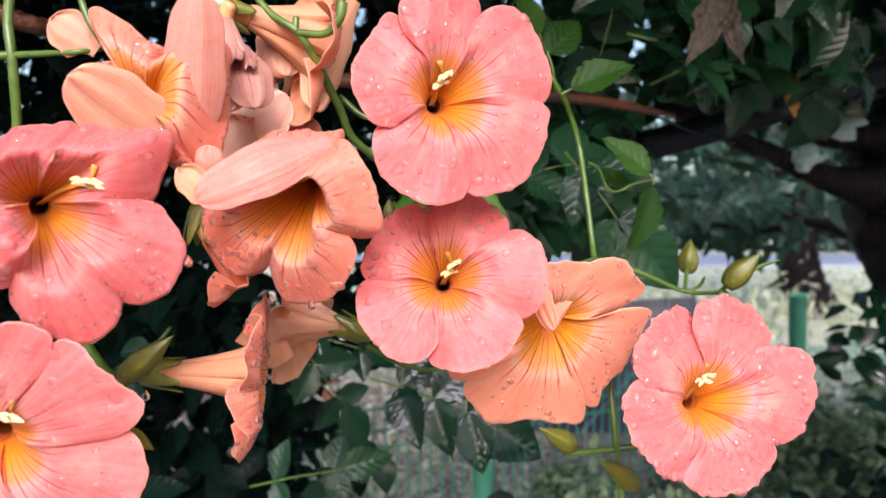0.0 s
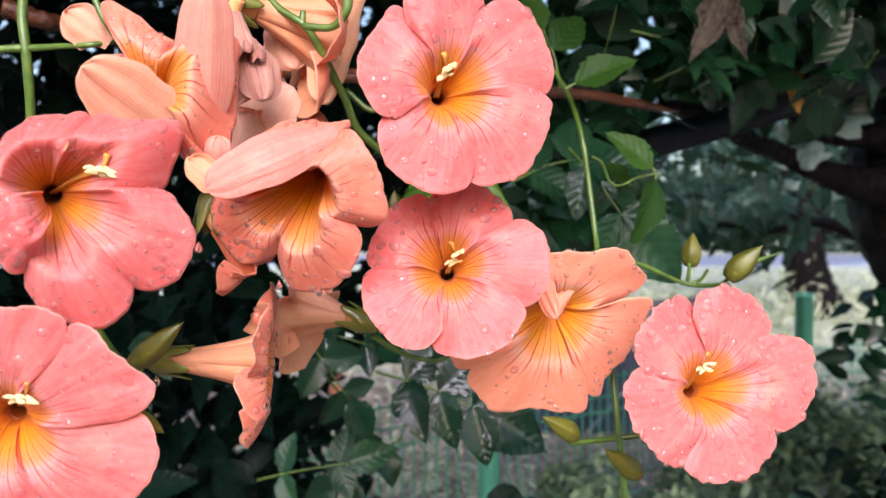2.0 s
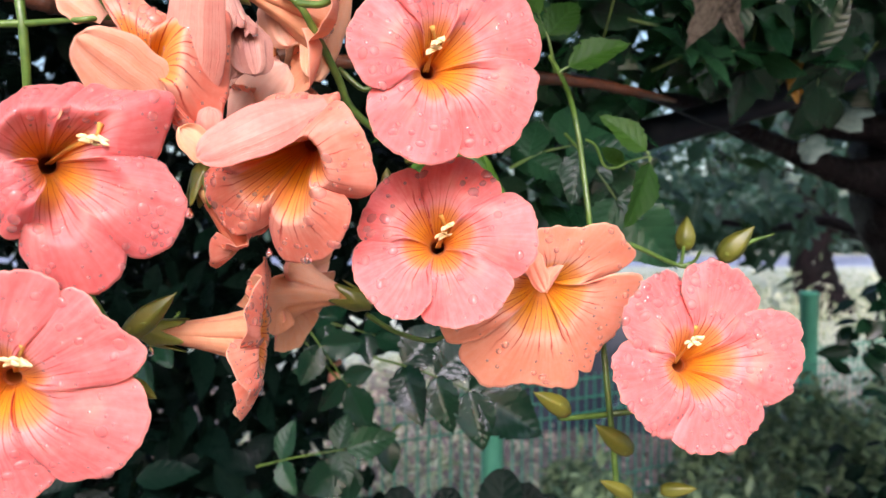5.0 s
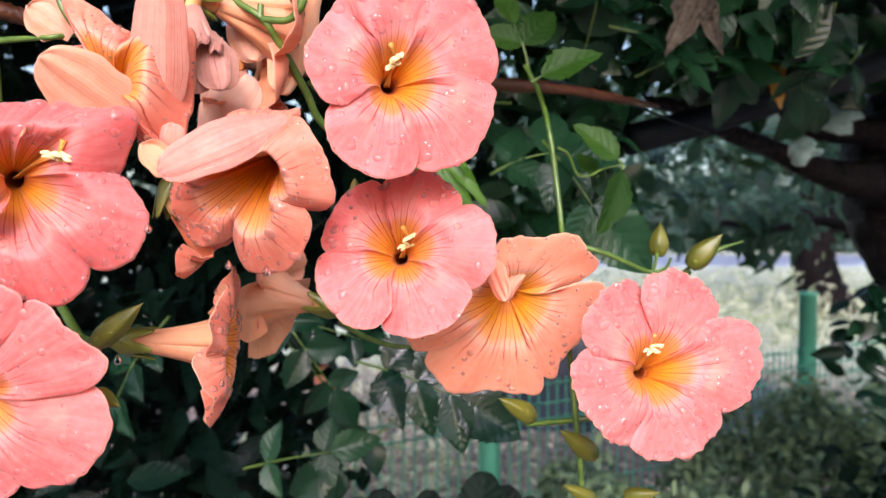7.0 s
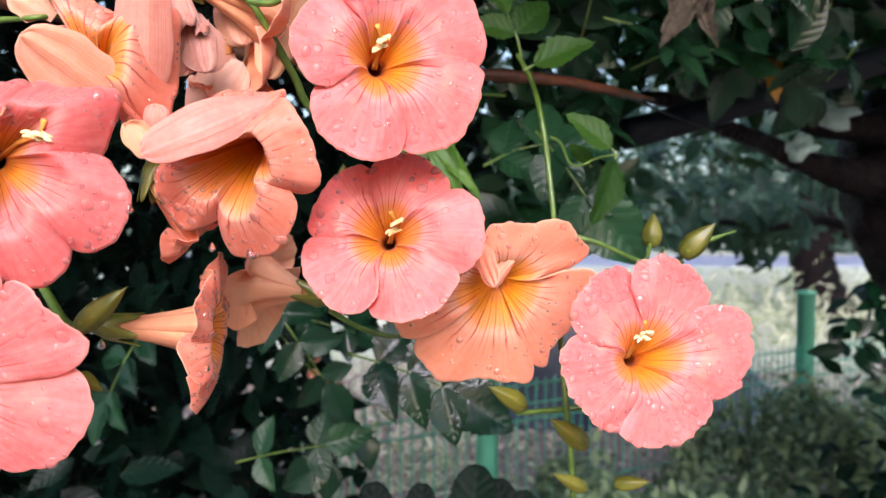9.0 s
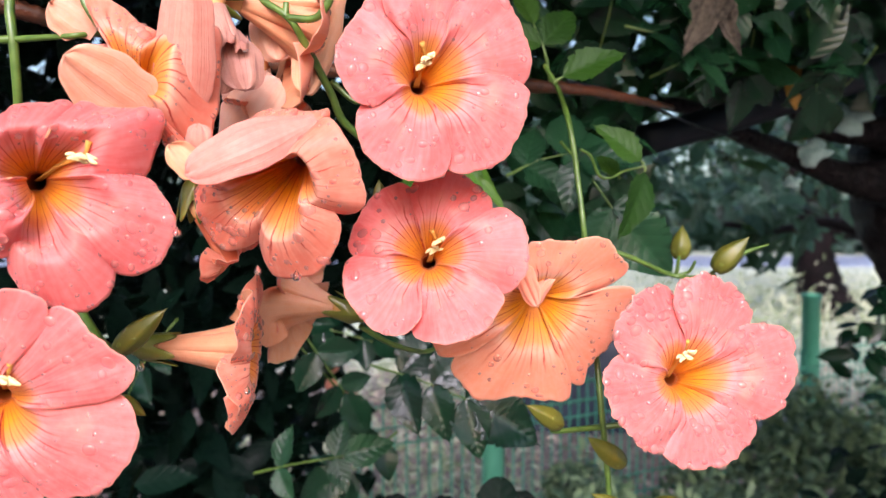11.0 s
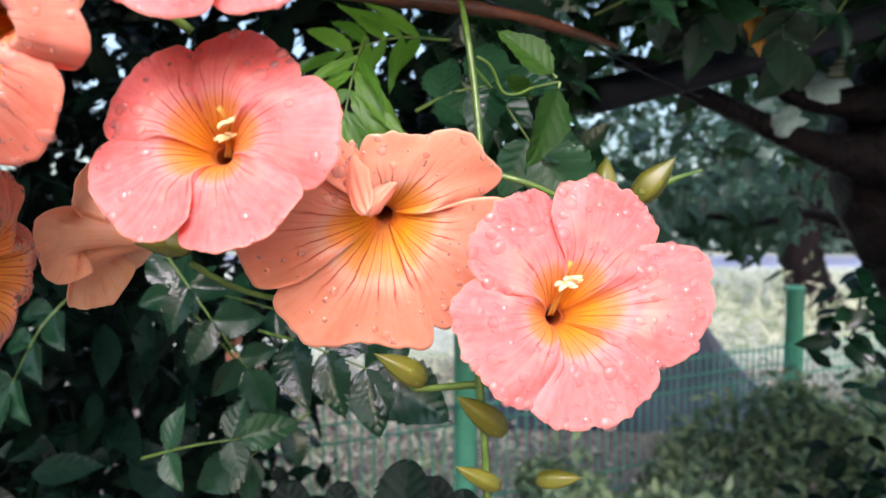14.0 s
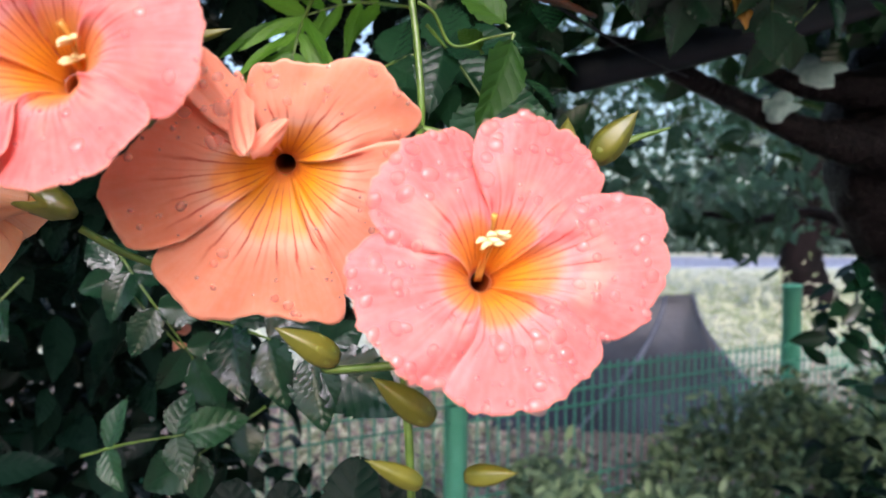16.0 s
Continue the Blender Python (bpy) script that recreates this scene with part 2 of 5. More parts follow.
LICHEN = plain("lichen", (0.20, 0.34, 0.36), (0.42, 0.58, 0.58), 120.0, 0.8, 0.8, 0.002)
PIPE = plain("black_pipe", (0.006, 0.009, 0.014), (0.013, 0.018, 0.026), 90.0, 0.5, 0.3, 0.0004, spec=0.2)
DEAD = plain("dead_leaf", (0.018, 0.014, 0.011), (0.15, 0.122, 0.095), 220.0, 0.75, 1.0, 0.0015, see=0.05, spec=0.2)
YELLOW_LEAF = plain("yellow_leaf", (0.20, 0.09, 0.008), (0.34, 0.17, 0.012), 80.0, 0.45, 0.4, 0.0006, see=0.3)
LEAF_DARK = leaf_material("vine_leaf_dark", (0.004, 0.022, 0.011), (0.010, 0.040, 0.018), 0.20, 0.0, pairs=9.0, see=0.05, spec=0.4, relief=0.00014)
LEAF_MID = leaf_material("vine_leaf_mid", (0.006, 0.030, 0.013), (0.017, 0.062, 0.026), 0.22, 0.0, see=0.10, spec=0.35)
LEAF_NEW = leaf_material("vine_leaf_young", (0.014, 0.052, 0.006), (0.034, 0.092, 0.010), 0.45, 0.0, see=0.25, spec=0.25)
LEAF_NARROW = leaf_material("vine_leaf_narrow", (0.05, 0.16, 0.012), (0.11, 0.26, 0.025), 0.4, 0.15, see=0.4)
# hedge leaf near black: the deep shade is put into its colour
FOLIAGE_SHADED = leaf_material("hedge_leaf_shaded", (0.0016, 0.006, 0.0045), (0.004, 0.014, 0.009), 0.32, 0.0, relief=0.0006, see=0.03, spec=0.06)
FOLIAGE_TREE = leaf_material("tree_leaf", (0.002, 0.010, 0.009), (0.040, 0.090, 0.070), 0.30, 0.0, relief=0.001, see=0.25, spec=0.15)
FOLIAGE_SHRUB = leaf_material("shrub_leaf", (0.024, 0.066, 0.042), (0.25, 0.35, 0.19), 0.40, 0.0, relief=0.0006, see=0.15)
# far leaf greyed: some haze of distance is put into its colour
FOLIAGE_HAZED = leaf_material("far_leaf_hazed", (0.028, 0.052, 0.046), (0.09, 0.14, 0.12), 0.6, 0.0, relief=0.0, see=0.25)
GREEN_STEEL = plain("green_coated_steel", (0.11, 0.50, 0.34), (0.17, 0.61, 0.45), 25.0, 0.38, 0.15, 0.0006)
WIRE_STEEL = plain("green_coated_wire", (0.03, 0.22, 0.14), (0.06, 0.32, 0.21), 40.0, 0.4, 0.1, 0.0003)
TARP = plain("grey_tarpaulin", (0.010, 0.012, 0.019), (0.036, 0.045, 0.064), 3.0, 0.38, 0.6, 0.015, spec=0.3)
# pale hem colour, which also paints the highlight along the creases
HEM_AND_GLINT = plain("tarpaulin_hem_and_glint", (0.05, 0.06, 0.09), (0.13, 0.15, 0.20), 12.0, 0.4, 0.4, 0.004, spec=0.3)
LITTER = plain("litter_leaf", (0.06, 0.034, 0.026), (0.46, 0.37, 0.30), 30.0, 0.5, 0.4, 0.002, island=True)
GRASS = plain("grass_blade", (0.20, 0.26, 0.13), (0.62, 0.64, 0.48), 8.0, 0.5, 0.2, 0.001, island=True, see=0.3)
ROAD = plain("wet_road", (0.20, 0.22, 0.32), (0.32, 0.35, 0.47), 3.0, 0.3, 0.4, 0.004)


def water_material():
    g = Graph("water_drop")
    edge = g.node("ShaderNodeLayerWeight", {"Blend": 0.5}).outputs["Facing"]
    clear = g.node("ShaderNodeBsdfTransparent", {"Color": (1.0, 0.99, 0.985, 1)})
    gloss = g.node("ShaderNodeBsdfGlossy", {"Color": (1, 1, 1, 1), "Roughness": 0.02})
    bend = g.node("ShaderNodeBsdfRefraction", {"Color": (1, 1, 1, 1), "Roughness": 0.0, "IOR": 1.33})
    glow = g.node("ShaderNodeBsdfTranslucent", {"Color": (1.0, 0.90, 0.88, 1)})
    body = g.node("ShaderNodeMixShader", {0: 0.12, 1: clear.outputs[0], 2: bend.outputs[0]})
    body = g.node("ShaderNodeMixShader", {0: 0.32, 1: body.outputs[0], 2: glow.outputs[0]})
    f = g.math("MULTIPLY_ADD", g.math("POWER", edge, 2.5), 0.55, 0.028)
    return g.finish(g.node("ShaderNodeMixShader", {0: f, 1: body.outputs[0], 2: gloss.outputs[0]}).outputs[0])


WATER = water_material()


def ground_material():
    g = Graph("ground_soil_and_grass")
    pos = g.node("ShaderNodeNewGeometry").outputs["Position"]
    xyz = g.node("ShaderNodeSeparateXYZ", {0: pos})
    big = g.noise(0.35, 4.0, pos)
    mid = g.noise(3.0, 5.0, pos)
    fine = g.noise(28.0, 5.0, pos)
    soil = g.ramp(fine, [(0.3, (0.04, 0.026, 0.022)), (0.5, (0.14, 0.098, 0.085)), (0.62, (0.25, 0.20, 0.18)), (0.75, (0.46, 0.41, 0.38))])
    turf = g.ramp(g.math("ADD", g.math("MULTIPLY", mid, 0.5), g.math("MULTIPLY", fine, 0.5)), [(0.3, (0.14, 0.21, 0.11)), (0.5, (0.46, 0.49, 0.39)), (0.7, (0.80, 0.80, 0.64))])
    edge = g.math("ADD", xyz.outputs[1], g.math("MULTIPLY", big, 4.0))
    col = g.mix(g.span(edge, 8.5, 10.5), soil, turf)
    b = g.node("ShaderNodeBsdfPrincipled", {"Base Color": col, "Roughness": g.span(mid, 0.3, 0.7, 0.45, 0.85), "Normal": g.bump(g.math("ADD", fine, mid), 0.8, 0.03)})
    return g.finish(b.outputs[0])


GROUND = ground_material()

# ---- mesh helpers ----


def mesh_of(name, verts, faces, uvs=None, slots=None, smooth=True):
    me = bpy.data.meshes.new(name)
    me.from_pydata([tuple(map(float, v)) for v in verts], [], [tuple(map(int, f)) for f in faces])
    if uvs is not None:
        layer = me.uv_layers.new(name="UVMap")
        idx = np.empty(len(me.loops), dtype=np.int32)
        me.loops.foreach_get("vertex_index", idx)
        layer.data.foreach_set("uv", np.asarray(uvs, dtype=np.float32)[idx].ravel())
    if slots is not None:
        me.polygons.foreach_set("material_index", np.asarray(slots, dtype=np.int32))
    me.polygons.foreach_set("use_smooth", np.full(len(me.polygons), smooth, dtype=bool))
    me.update()
    return me


def part(name, me, mats, parent=None, label="", m=None):
    """One mesh object, under a thing or a part where parent is given."""
    ob = new(name, me)
    if not len(me.materials):
        for mat in mats if isinstance(mats, (tuple, list)) else (mats,):
            me.materials.append(mat)
    if parent is not None:
        ob.parent = parent
    if m is not None:
        ob.matrix_local = m
    return tagged(ob, label)


def root(name, m, label, category, group="", kind=""):
    ob = new(name)
    ob.empty_display_size = 0.02
    ob.matrix_world = m
    return tagged(ob, label, category, group, kind)


def smooth_line(points, per=6):
    """A Catmull-Rom line through the points."""
    p = np.array(points, float)
    p = np.vstack([2 * p[0] - p[1], p, 2 * p[-1] - p[-2]])
    out = []
    for i in range(1, len(p) - 2):
        for q in np.linspace(0, 1, per, endpoint=False):
            a, b, c, d = p[i - 1], p[i], p[i + 1], p[i + 2]
            out.append(0.5 * (2 * b + (c - a) * q + (2 * a - 5 * b + 4 * c - d) * q ** 2 + (3 * b - a - 3 * c + d) * q ** 3))
    out.append(p[-2])
    return np.array(out)


def tube(points, radii, seg=8, per=6, wob=0.0, seed=0, cap=True):
    """Verts and faces of a round, tapering stem along a smooth line."""
    line = smooth_line(points, per)
    n = len(line)
    rad = np.interp(np.linspace(0, 1, n), np.linspace(0, 1, len(radii)), radii)
    r = np.random.default_rng(seed)
    tan = np.gradient(line, axis=0)
    tan /= np.linalg.norm(tan, axis=1)[:, None] + 1e-12
    side = np.cross(tan[0], (0.3, 0.2, 0.93))
    verts = []
    for i in range(n):
        side = side - tan[i] * side.dot(tan[i])
        side /= np.linalg.norm(side) + 1e-12
        up = np.cross(tan[i], side)
        for k in range(seg):
            a = 2 * math.pi * k / seg
            q = rad[i] * (1 + wob * r.uniform(-1, 1))
            verts.append(line[i] + q * (math.cos(a) * side + math.sin(a) * up))
    faces = [(i * seg + k, i * seg + (k + 1) % seg, (i + 1) * seg + (k + 1) % seg, (i + 1) * seg + k) for i in range(n - 1) for k in range(seg)]
    if cap:
        faces += [tuple(range(seg))[::-1], tuple((n - 1) * seg + k for k in range(seg))]
    return verts, faces


def joined(pieces):
    verts, faces = [], []
    for v, f in pieces:
        k = len(verts)
        verts += list(v)
        faces += [tuple(i + k for i in q) for q in f]
    return verts, faces


def facing(place, n, roll=0.0):
    """A pose at place whose z looks along n and whose y is as upright as can be."""
    z = Vector(n).normalized()
    x = Vector((0, 0, 1)).cross(z)
    x = x.normalized() if x.length > 1e-4 else Vector((1, 0, 0))
    y = z.cross(x)
    return Matrix.Translation(place) @ Matrix((x, y, z)).transposed().to_4x4() @ Matrix.Rotation(radians(roll), 4, "Z")


def sstep(x, a, b):
    t = np.clip((x - a) / (b - a), 0, 1)
    return t * t * (3 - 2 * t)


# ---- flowers ----


def drop_mesh():
    verts, faces = [], []
    for i in range(5):
        e = math.pi / 2 * i / 4.5
        for k in range(10):
            a = 2 * math.pi * k / 10
            verts.append((math.cos(e) * math.cos(a), math.cos(e) * math.sin(a), 0.50 * math.sin(e) - 0.03))
    verts.append((0, 0, 0.47))
    for i in range(4):
        faces += [(i * 10 + k, i * 10 + (k + 1) % 10, (i + 1) * 10 + (k + 1) % 10, (i + 1) * 10 + k) for k in range(10)]
    faces += [(40 + k, 40 + (k + 1) % 10, 50) for k in range(10)]
    return verts, faces


DROP_V, DROP_F = drop_mesh()
DROP = mesh_of("droplet", DROP_V, DROP_F)
DROP.materials.append(WATER)
NA, NS = 48, 36


def knot_curve(x, xs, ys):
    """A smooth curve through a few knots."""
    xs, ys = np.asarray(xs, float), np.asarray(ys, float)
    slope = np.gradient(ys, xs)
    i = np.clip(np.searchsorted(xs, x) - 1, 0, len(xs) - 2)
    h = xs[i + 1] - xs[i]
    t = (x - xs[i]) / h
    return ys[i] * (2 * t ** 3 - 3 * t ** 2 + 1) + slope[i] * h * (t ** 3 - 2 * t ** 2 + t) + ys[i + 1] * (3 * t ** 2 - 2 * t ** 3) + slope[i + 1] * h * (t ** 3 - t ** 2)


def corolla(radius, lobes, seed, hole=(0.0, 0.0), r0=0.0028, depth=0.018, mouth=0.55, bends=(0, 0, 0, 0, 0), pulls=None, dome=1.0, ruffle=1.0, crinkle=1.0, overlap=0.16, over=1, flare=2.0):
    """The five lobes of a trumpet flower as grids of points: z out of the mouth, y up.
    lobes, anticlockwise: for each the direction and reach of the cleft before it, and its reach at a fifth, two, three and four fifths of its width.
    bends: how far each lobe's rim comes forward (minus: rolls back), in radii. pulls: how far a lobe's lip is drawn from the straight way (x, y, z), in radii."""
    r = np.random.default_rng(seed)
    q = np.linspace(0, 1, NS)
    u = np.linspace(-1, 1, NA)
    uc = 1 / (1 + overlap)
    funnel = -depth * np.clip(1 - q / mouth, 0, 1) ** flare
    limb = np.clip((q - mouth * 0.8) / (1 - mouth * 0.8), 0, 1)
    grids = []
    for k in range(5):
        a0, c0 = lobes[k][:2]
        a1, c1 = lobes[(k + 1) % 5][:2]
        half = ((a1 - a0) % 360) / 2
        ph = r.uniform(0, 6.28, 9)
        xs = np.array((-1, -uc, -0.6 * uc, -0.2 * uc, 0.2 * uc, 0.6 * uc, uc, 1))
        rim = knot_curve(u, xs, (0.80 * c0, c0, *lobes[k][2:6], c1, 0.80 * c1))
        mid = 1 - np.abs(u) ** 3
        rim = rim * (1 + mid * crinkle * (0.006 * np.sin(11 * u + ph[0]) + 0.005 * np.sin(23 * u + ph[1]) + 0.004 * np.sin(41 * u + ph[2]) + r.uniform(-0.0025, 0.0025, NA)))
        ang = np.radians(a0 + half + u[:, None] * half * (1 + overlap * sstep(q, mouth * 0.73, mouth * 0.73 + 0.32))[None])
        ca, sa = np.cos(ang), np.sin(ang)
        hx, hy = hole[0] * radius, hole[1] * radius
        x = hx + r0 * ca + (rim[:, None] * radius * ca - hx - r0 * ca) * q
        y = hy + r0 * sa + (rim[:, None] * radius * sa - hy - r0 * sa) * q
        z = funnel[None] + 0 * x
        shared = np.where(u < 0, bends[k] + bends[(k - 1) % 5], bends[k] + bends[(k + 1) % 5]) / 2
        z = z + (bends[k] * mid + shared * (1 - mid))[:, None] * radius * limb[None] ** 1.6
        wave = sstep(q, mouth * 0.64, 1.0)[None]
        z = z - dome * 0.0034 * (u[:, None] ** 2) * wave
        z = z + over * 0.0016 * u[:, None] * sstep(q, mouth * 0.66, mouth * 0.66 + 0.3)[None]
        z = z + ruffle * wave * (0.0011 * np.sin(2.6 * u + ph[3])[:, None] + 0.0006 * np.sin(6.1 * u[:, None] + 3.5 * q[None] + ph[4]) + 0.00028 * np.sin(13 * u[:, None] + 7 * q[None] + ph[5]) * q[None])
        z = z - 0.00045 * np.exp(-((u / 0.09) ** 2))[:, None] * (sstep(q, mouth * 0.55, mouth * 0.95) * (1 - 0.7 * q))[None]
        if pulls and pulls[k]:
            lip = (6.75 * q * (1 - q) ** 2)[None] * (1 - pulls[k][3] * u[:, None] ** 2)
            x, y, z = x + pulls[k][0] * radius * lip, y + pulls[k][1] * radius * lip, z + pulls[k][2] * radius * lip
        grids.append(np.stack([x, y, z], 2))
    return grids


def grid_normals(g):
    n = np.cross(np.gradient(g, axis=1), np.gradient(g, axis=0))
    n /= np.linalg.norm(n, axis=2)[:, :, None] + 1e-12
    return n


def petal_mesh(name, g, v0=0.0):
    n = grid_normals(g)
    thick = 0.00042 * np.linspace(1.4, 0.55, NS)[None, :, None]
    back = g - n * thick
    verts = np.vstack([g.reshape(-1, 3), back.reshape(-1, 3)])
    u, v = np.meshgrid(np.linspace(0, 1, NA), np.linspace(v0, 1, NS), indexing="ij")
    uv = np.stack([u.ravel(), v.ravel()], 1)
    faces, slots = [], []
    m = NA * NS
    for i in range(NA - 1):
        for j in range(NS - 1):
            q = (i * NS + j, i * NS + j + 1, (i + 1) * NS + j + 1, (i + 1) * NS + j)
            faces.append(q)
            slots.append(0)
            faces.append(tuple(m + k for k in q[::-1]))
            slots.append(1)
    rim = [i * NS + NS - 1 for i in range(NA)]
    rim = [j for j in range(NS)] + rim[1:] + [(NA - 1) * NS + j for j in range(NS - 2, -1, -1)]
    for p, q in zip(rim, rim[1:]):
        faces.append((p, p + m, q + m, q))
        slots.append(0)
    return mesh_of(name, verts, faces, np.vstack([uv, uv]), slots)


def calyx_mesh(length, rad, seed, lobes=5, spread=0.35):
    """A ribbed green cup that splits into pointed teeth; z along the tube, base at 0."""
    r = np.random.default_rng(seed)
    nk, nz = lobes * 8, 12
    verts, faces = [], []
    ph = r.uniform(0, 6.28)
    for j in range(nz):
        q = j / (nz - 1)
        for k in range(nk):
            a = 2 * math.pi * k / nk
            tooth = 0.5 + 0.5 * math.cos(lobes * a)
            z = length * q * (0.55 + 0.45 * tooth ** 0.8) if q > 0.5 else length * q * (0.55 + 0.45 * (tooth ** 0.8 * q * 2 + (1 - q * 2)))
            w = rad * (0.38 + 0.72 * math.sin(min(1.0, q * 1.7) * 1.45)) * (1 + 0.05 * math.cos(lobes * a))
            w *= 1 + spread * max(0.0, q - 0.5) * tooth * (1 + 0.4 * math.sin(a + ph))
            verts.append((w * math.cos(a), w * math.sin(a), z))
    for j in range(nz - 1):
        for k in range(nk):
            k2 = (k + 1) % nk
            faces.append((j * nk + k, j * nk + k2, (j + 1) * nk + k2, (j + 1) * nk + k))
    m = len(verts)
    inner = [(x * 0.93, y * 0.93, z - 0.0002) for x, y, z in verts]
    faces += [tuple(m + i for i in f[::-1]) for f in faces[: (nz - 1) * nk]]
    faces += [((nz - 1) * nk + k, (nz - 1) * nk + (k + 1) % nk, m + (nz - 1) * nk + (k + 1) % nk, m + (nz - 1) * nk + k) for k in range(nk)]
    faces.append(tuple(range(nk))[::-1])
    return mesh_of("calyx", verts + inner, faces)


def anther_mesh():
    """A cream pollen sac, 4 mm long, with a groove along it; z along its length."""
    verts, faces = [], []
    for i in range(9):
        q = i / 8
        for k in range(10):
            a = 2 * math.pi * k / 10
            w = 0.00074 * math.sin(math.pi * (0.05 + 0.90 * q)) ** 0.55 * (1 - 0.22 * math.exp(-((math.sin(a) - 1) / 0.3) ** 2))
            verts.append((w * math.cos(a) + 0.0005 * (q - 0.5) ** 2 * 4, 0.8 * w * math.sin(a), 0.0036 * (q - 0.06)))
    for i in range(8):
        faces += [(i * 10 + k, i * 10 + (k + 1) % 10, i * 10 + 10 + (k + 1) % 10, i * 10 + 10 + k) for k in range(10)]
    faces += [tuple(range(10))[::-1], tuple(80 + k for k in range(10))]
    return mesh_of("anther", verts, faces)


ANTHER_MESH = anther_mesh()


def flower(place, n, radius, lobes, mats, label, seed, roll=0.0, tube_length=0.034, tube_bend=(0.0, 0.006), drops=45, dew=150, rim_drops=0, anthers=None, big=1.0, calyx=True, throat=0.0028, hole=(0.0, 0.0), **shape):
    """A trumpet flower: five petals, tube, calyx, stamens and the rain on it; place is the middle of its mouth; anthers: where they lie, in radii, and their turn."""
    top = root("trumpet_flower", facing(place, n, roll), label, "flower", "trumpet flowers")
    r = random.Random(seed)
    grids = corolla(radius, lobes, seed, r0=throat, hole=hole, **shape)
    for g in grids:
        part("petal", petal_mesh("petal", g), mats, top)
    z0 = float(np.mean([g[:, 0, 2].mean() for g in grids])) - 0.0001
    hx, hy = hole[0] * radius, hole[1] * radius
    bx, by = tube_bend
    q = np.linspace(0, 1, 9)
    spine = np.stack([hx + bx * q ** 2, hy + by * q ** 2, z0 - q * tube_length], 1)
    rad = np.interp(q, [0, 0.3, 0.7, 1], [throat * 1.01, throat * 1.0, throat * 0.9, throat * 0.8])
    tv, tf = tube(spine, rad, 16, 2)
    iv, jf = tube(spine, rad * 0.98, 16, 2)
    m = len(tv)
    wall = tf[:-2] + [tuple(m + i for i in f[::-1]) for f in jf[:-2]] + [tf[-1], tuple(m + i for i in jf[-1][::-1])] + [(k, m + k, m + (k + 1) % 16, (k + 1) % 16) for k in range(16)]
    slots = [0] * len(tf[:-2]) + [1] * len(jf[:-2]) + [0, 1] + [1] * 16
    part("corolla_tube", mesh_of("corolla_tube", tv + iv, wall, None, slots), (TUBE, THROAT_SHADED), top, "pale orange tapering tube")
    if calyx:
        end = Vector(spine[-1])
        way = Vector(spine[-2]) - end
        cm = Matrix.Translation(end - way.normalized() * 0.004) @ way.to_track_quat("Z", "Y").to_matrix().to_4x4()
        part("calyx", calyx_mesh(0.019, throat * 1.5, seed), CALYX, top, "yellow-green toothed calyx", cm)
    if anthers:
        every = np.vstack([g.reshape(-1, 3) for g in grids])
        ax, ay, turn = anthers[0] * radius, anthers[1] * radius, anthers[2]
        ca, sa = math.cos(radians(turn)), math.sin(radians(turn))

        def surface(x, y):
            return float(every[np.argmin((every[:, 0] - x) ** 2 + (every[:, 1] - y) ** 2), 2])

        for dx, dy in ((-0.0016, 0.0), (0.0016, 0.0004), (-0.0008, -0.0009), (0.0008, 0.0010)):
            tx, ty = ax + dx * ca - dy * sa, ay + dx * sa + dy * ca
            tip = Vector((tx, ty, surface(tx, ty) + 0.0026 + r.uniform(0, 0.0006)))
            midway = ((hx + tx) / 2, (hy + ty) / 2 + 0.0012, surface((hx + tx) / 2, (hy + ty) / 2) + 0.0018)
            line = [(hx + dx * 0.5, hy + 0.0006, z0 - 0.003), midway, tuple(tip)]
            st = part("stamen", mesh_of("stamen", *tube(line, [0.00034, 0.00028], 6, 5)), FILAMENT, top)
            for sgn in (-1, 1):
                am = Matrix.Translation(tip) @ Euler((radians(78 + r.uniform(-14, 8)), 0, radians(turn + sgn * (78 + r.uniform(-16, 12))))).to_matrix().to_4x4()
                part("anther", ANTHER_MESH, ANTHER, st, "cream anther", am)
        px, py = ax - sa * 0.0052, ay + ca * 0.0052
        line = [(hx, hy + 0.001, z0 - 0.003), ((hx + ax) / 2, (hy + ay) / 2 + 0.0014, surface((hx + ax) / 2, (hy + ay) / 2) + 0.0014), (ax, ay + 0.0008, surface(ax, ay) + 0.0012), (px, py, surface(px, py) + 0.0010)]
        part("pistil", mesh_of("pistil", *tube(line, [0.0003, 0.0004, 0.0004, 0.0010], 8, 5)), FILAMENT, top, "pale yellow pistil")
    normals = [grid_normals(g) for g in grids]

    def spot(low, high):
        k = r.randrange(5)
        i, j = r.randrange(2, NA - 2), min(NS - 2, int(NS * math.sqrt(r.uniform(low * low, high * high))))
        return Vector(grids[k][i, j]), Vector(normals[k][i, j])

    drops = int(drops * 1.35)
    for i in range(drops + rim_drops):
        p, nn = spot(0.42, 1.0) if i < drops else spot(0.93, 0.99)
        w = big * (0.0006 + 0.0013 * r.random() ** 1.7) if i < drops else big * r.uniform(0.0011, 0.0017)
        dm = Matrix.Translation(p) @ nn.to_track_quat("Z", "Y").to_matrix().to_4x4() @ Matrix.Diagonal((w * r.uniform(0.85, 1.1), w * r.uniform(0.95, 1.35), w, 1))
        part("droplet", DROP, WATER, top, "", dm)
    if dew:
        dv = np.array(DROP_V)
        pieces = []
        for i in range(dew):
            p, nn = spot(0.35, 1.0)
            w = big * r.uniform(0.00022, 0.0006)
            rot = np.array(nn.to_track_quat("Z", "Y").to_matrix())
            pieces.append(((dv * w) @ rot.T + np.array(p), DROP_F))
        tagged(part("dew", mesh_of("dew", *joined(pieces)), WATER, top), kind="stuff")
    return top


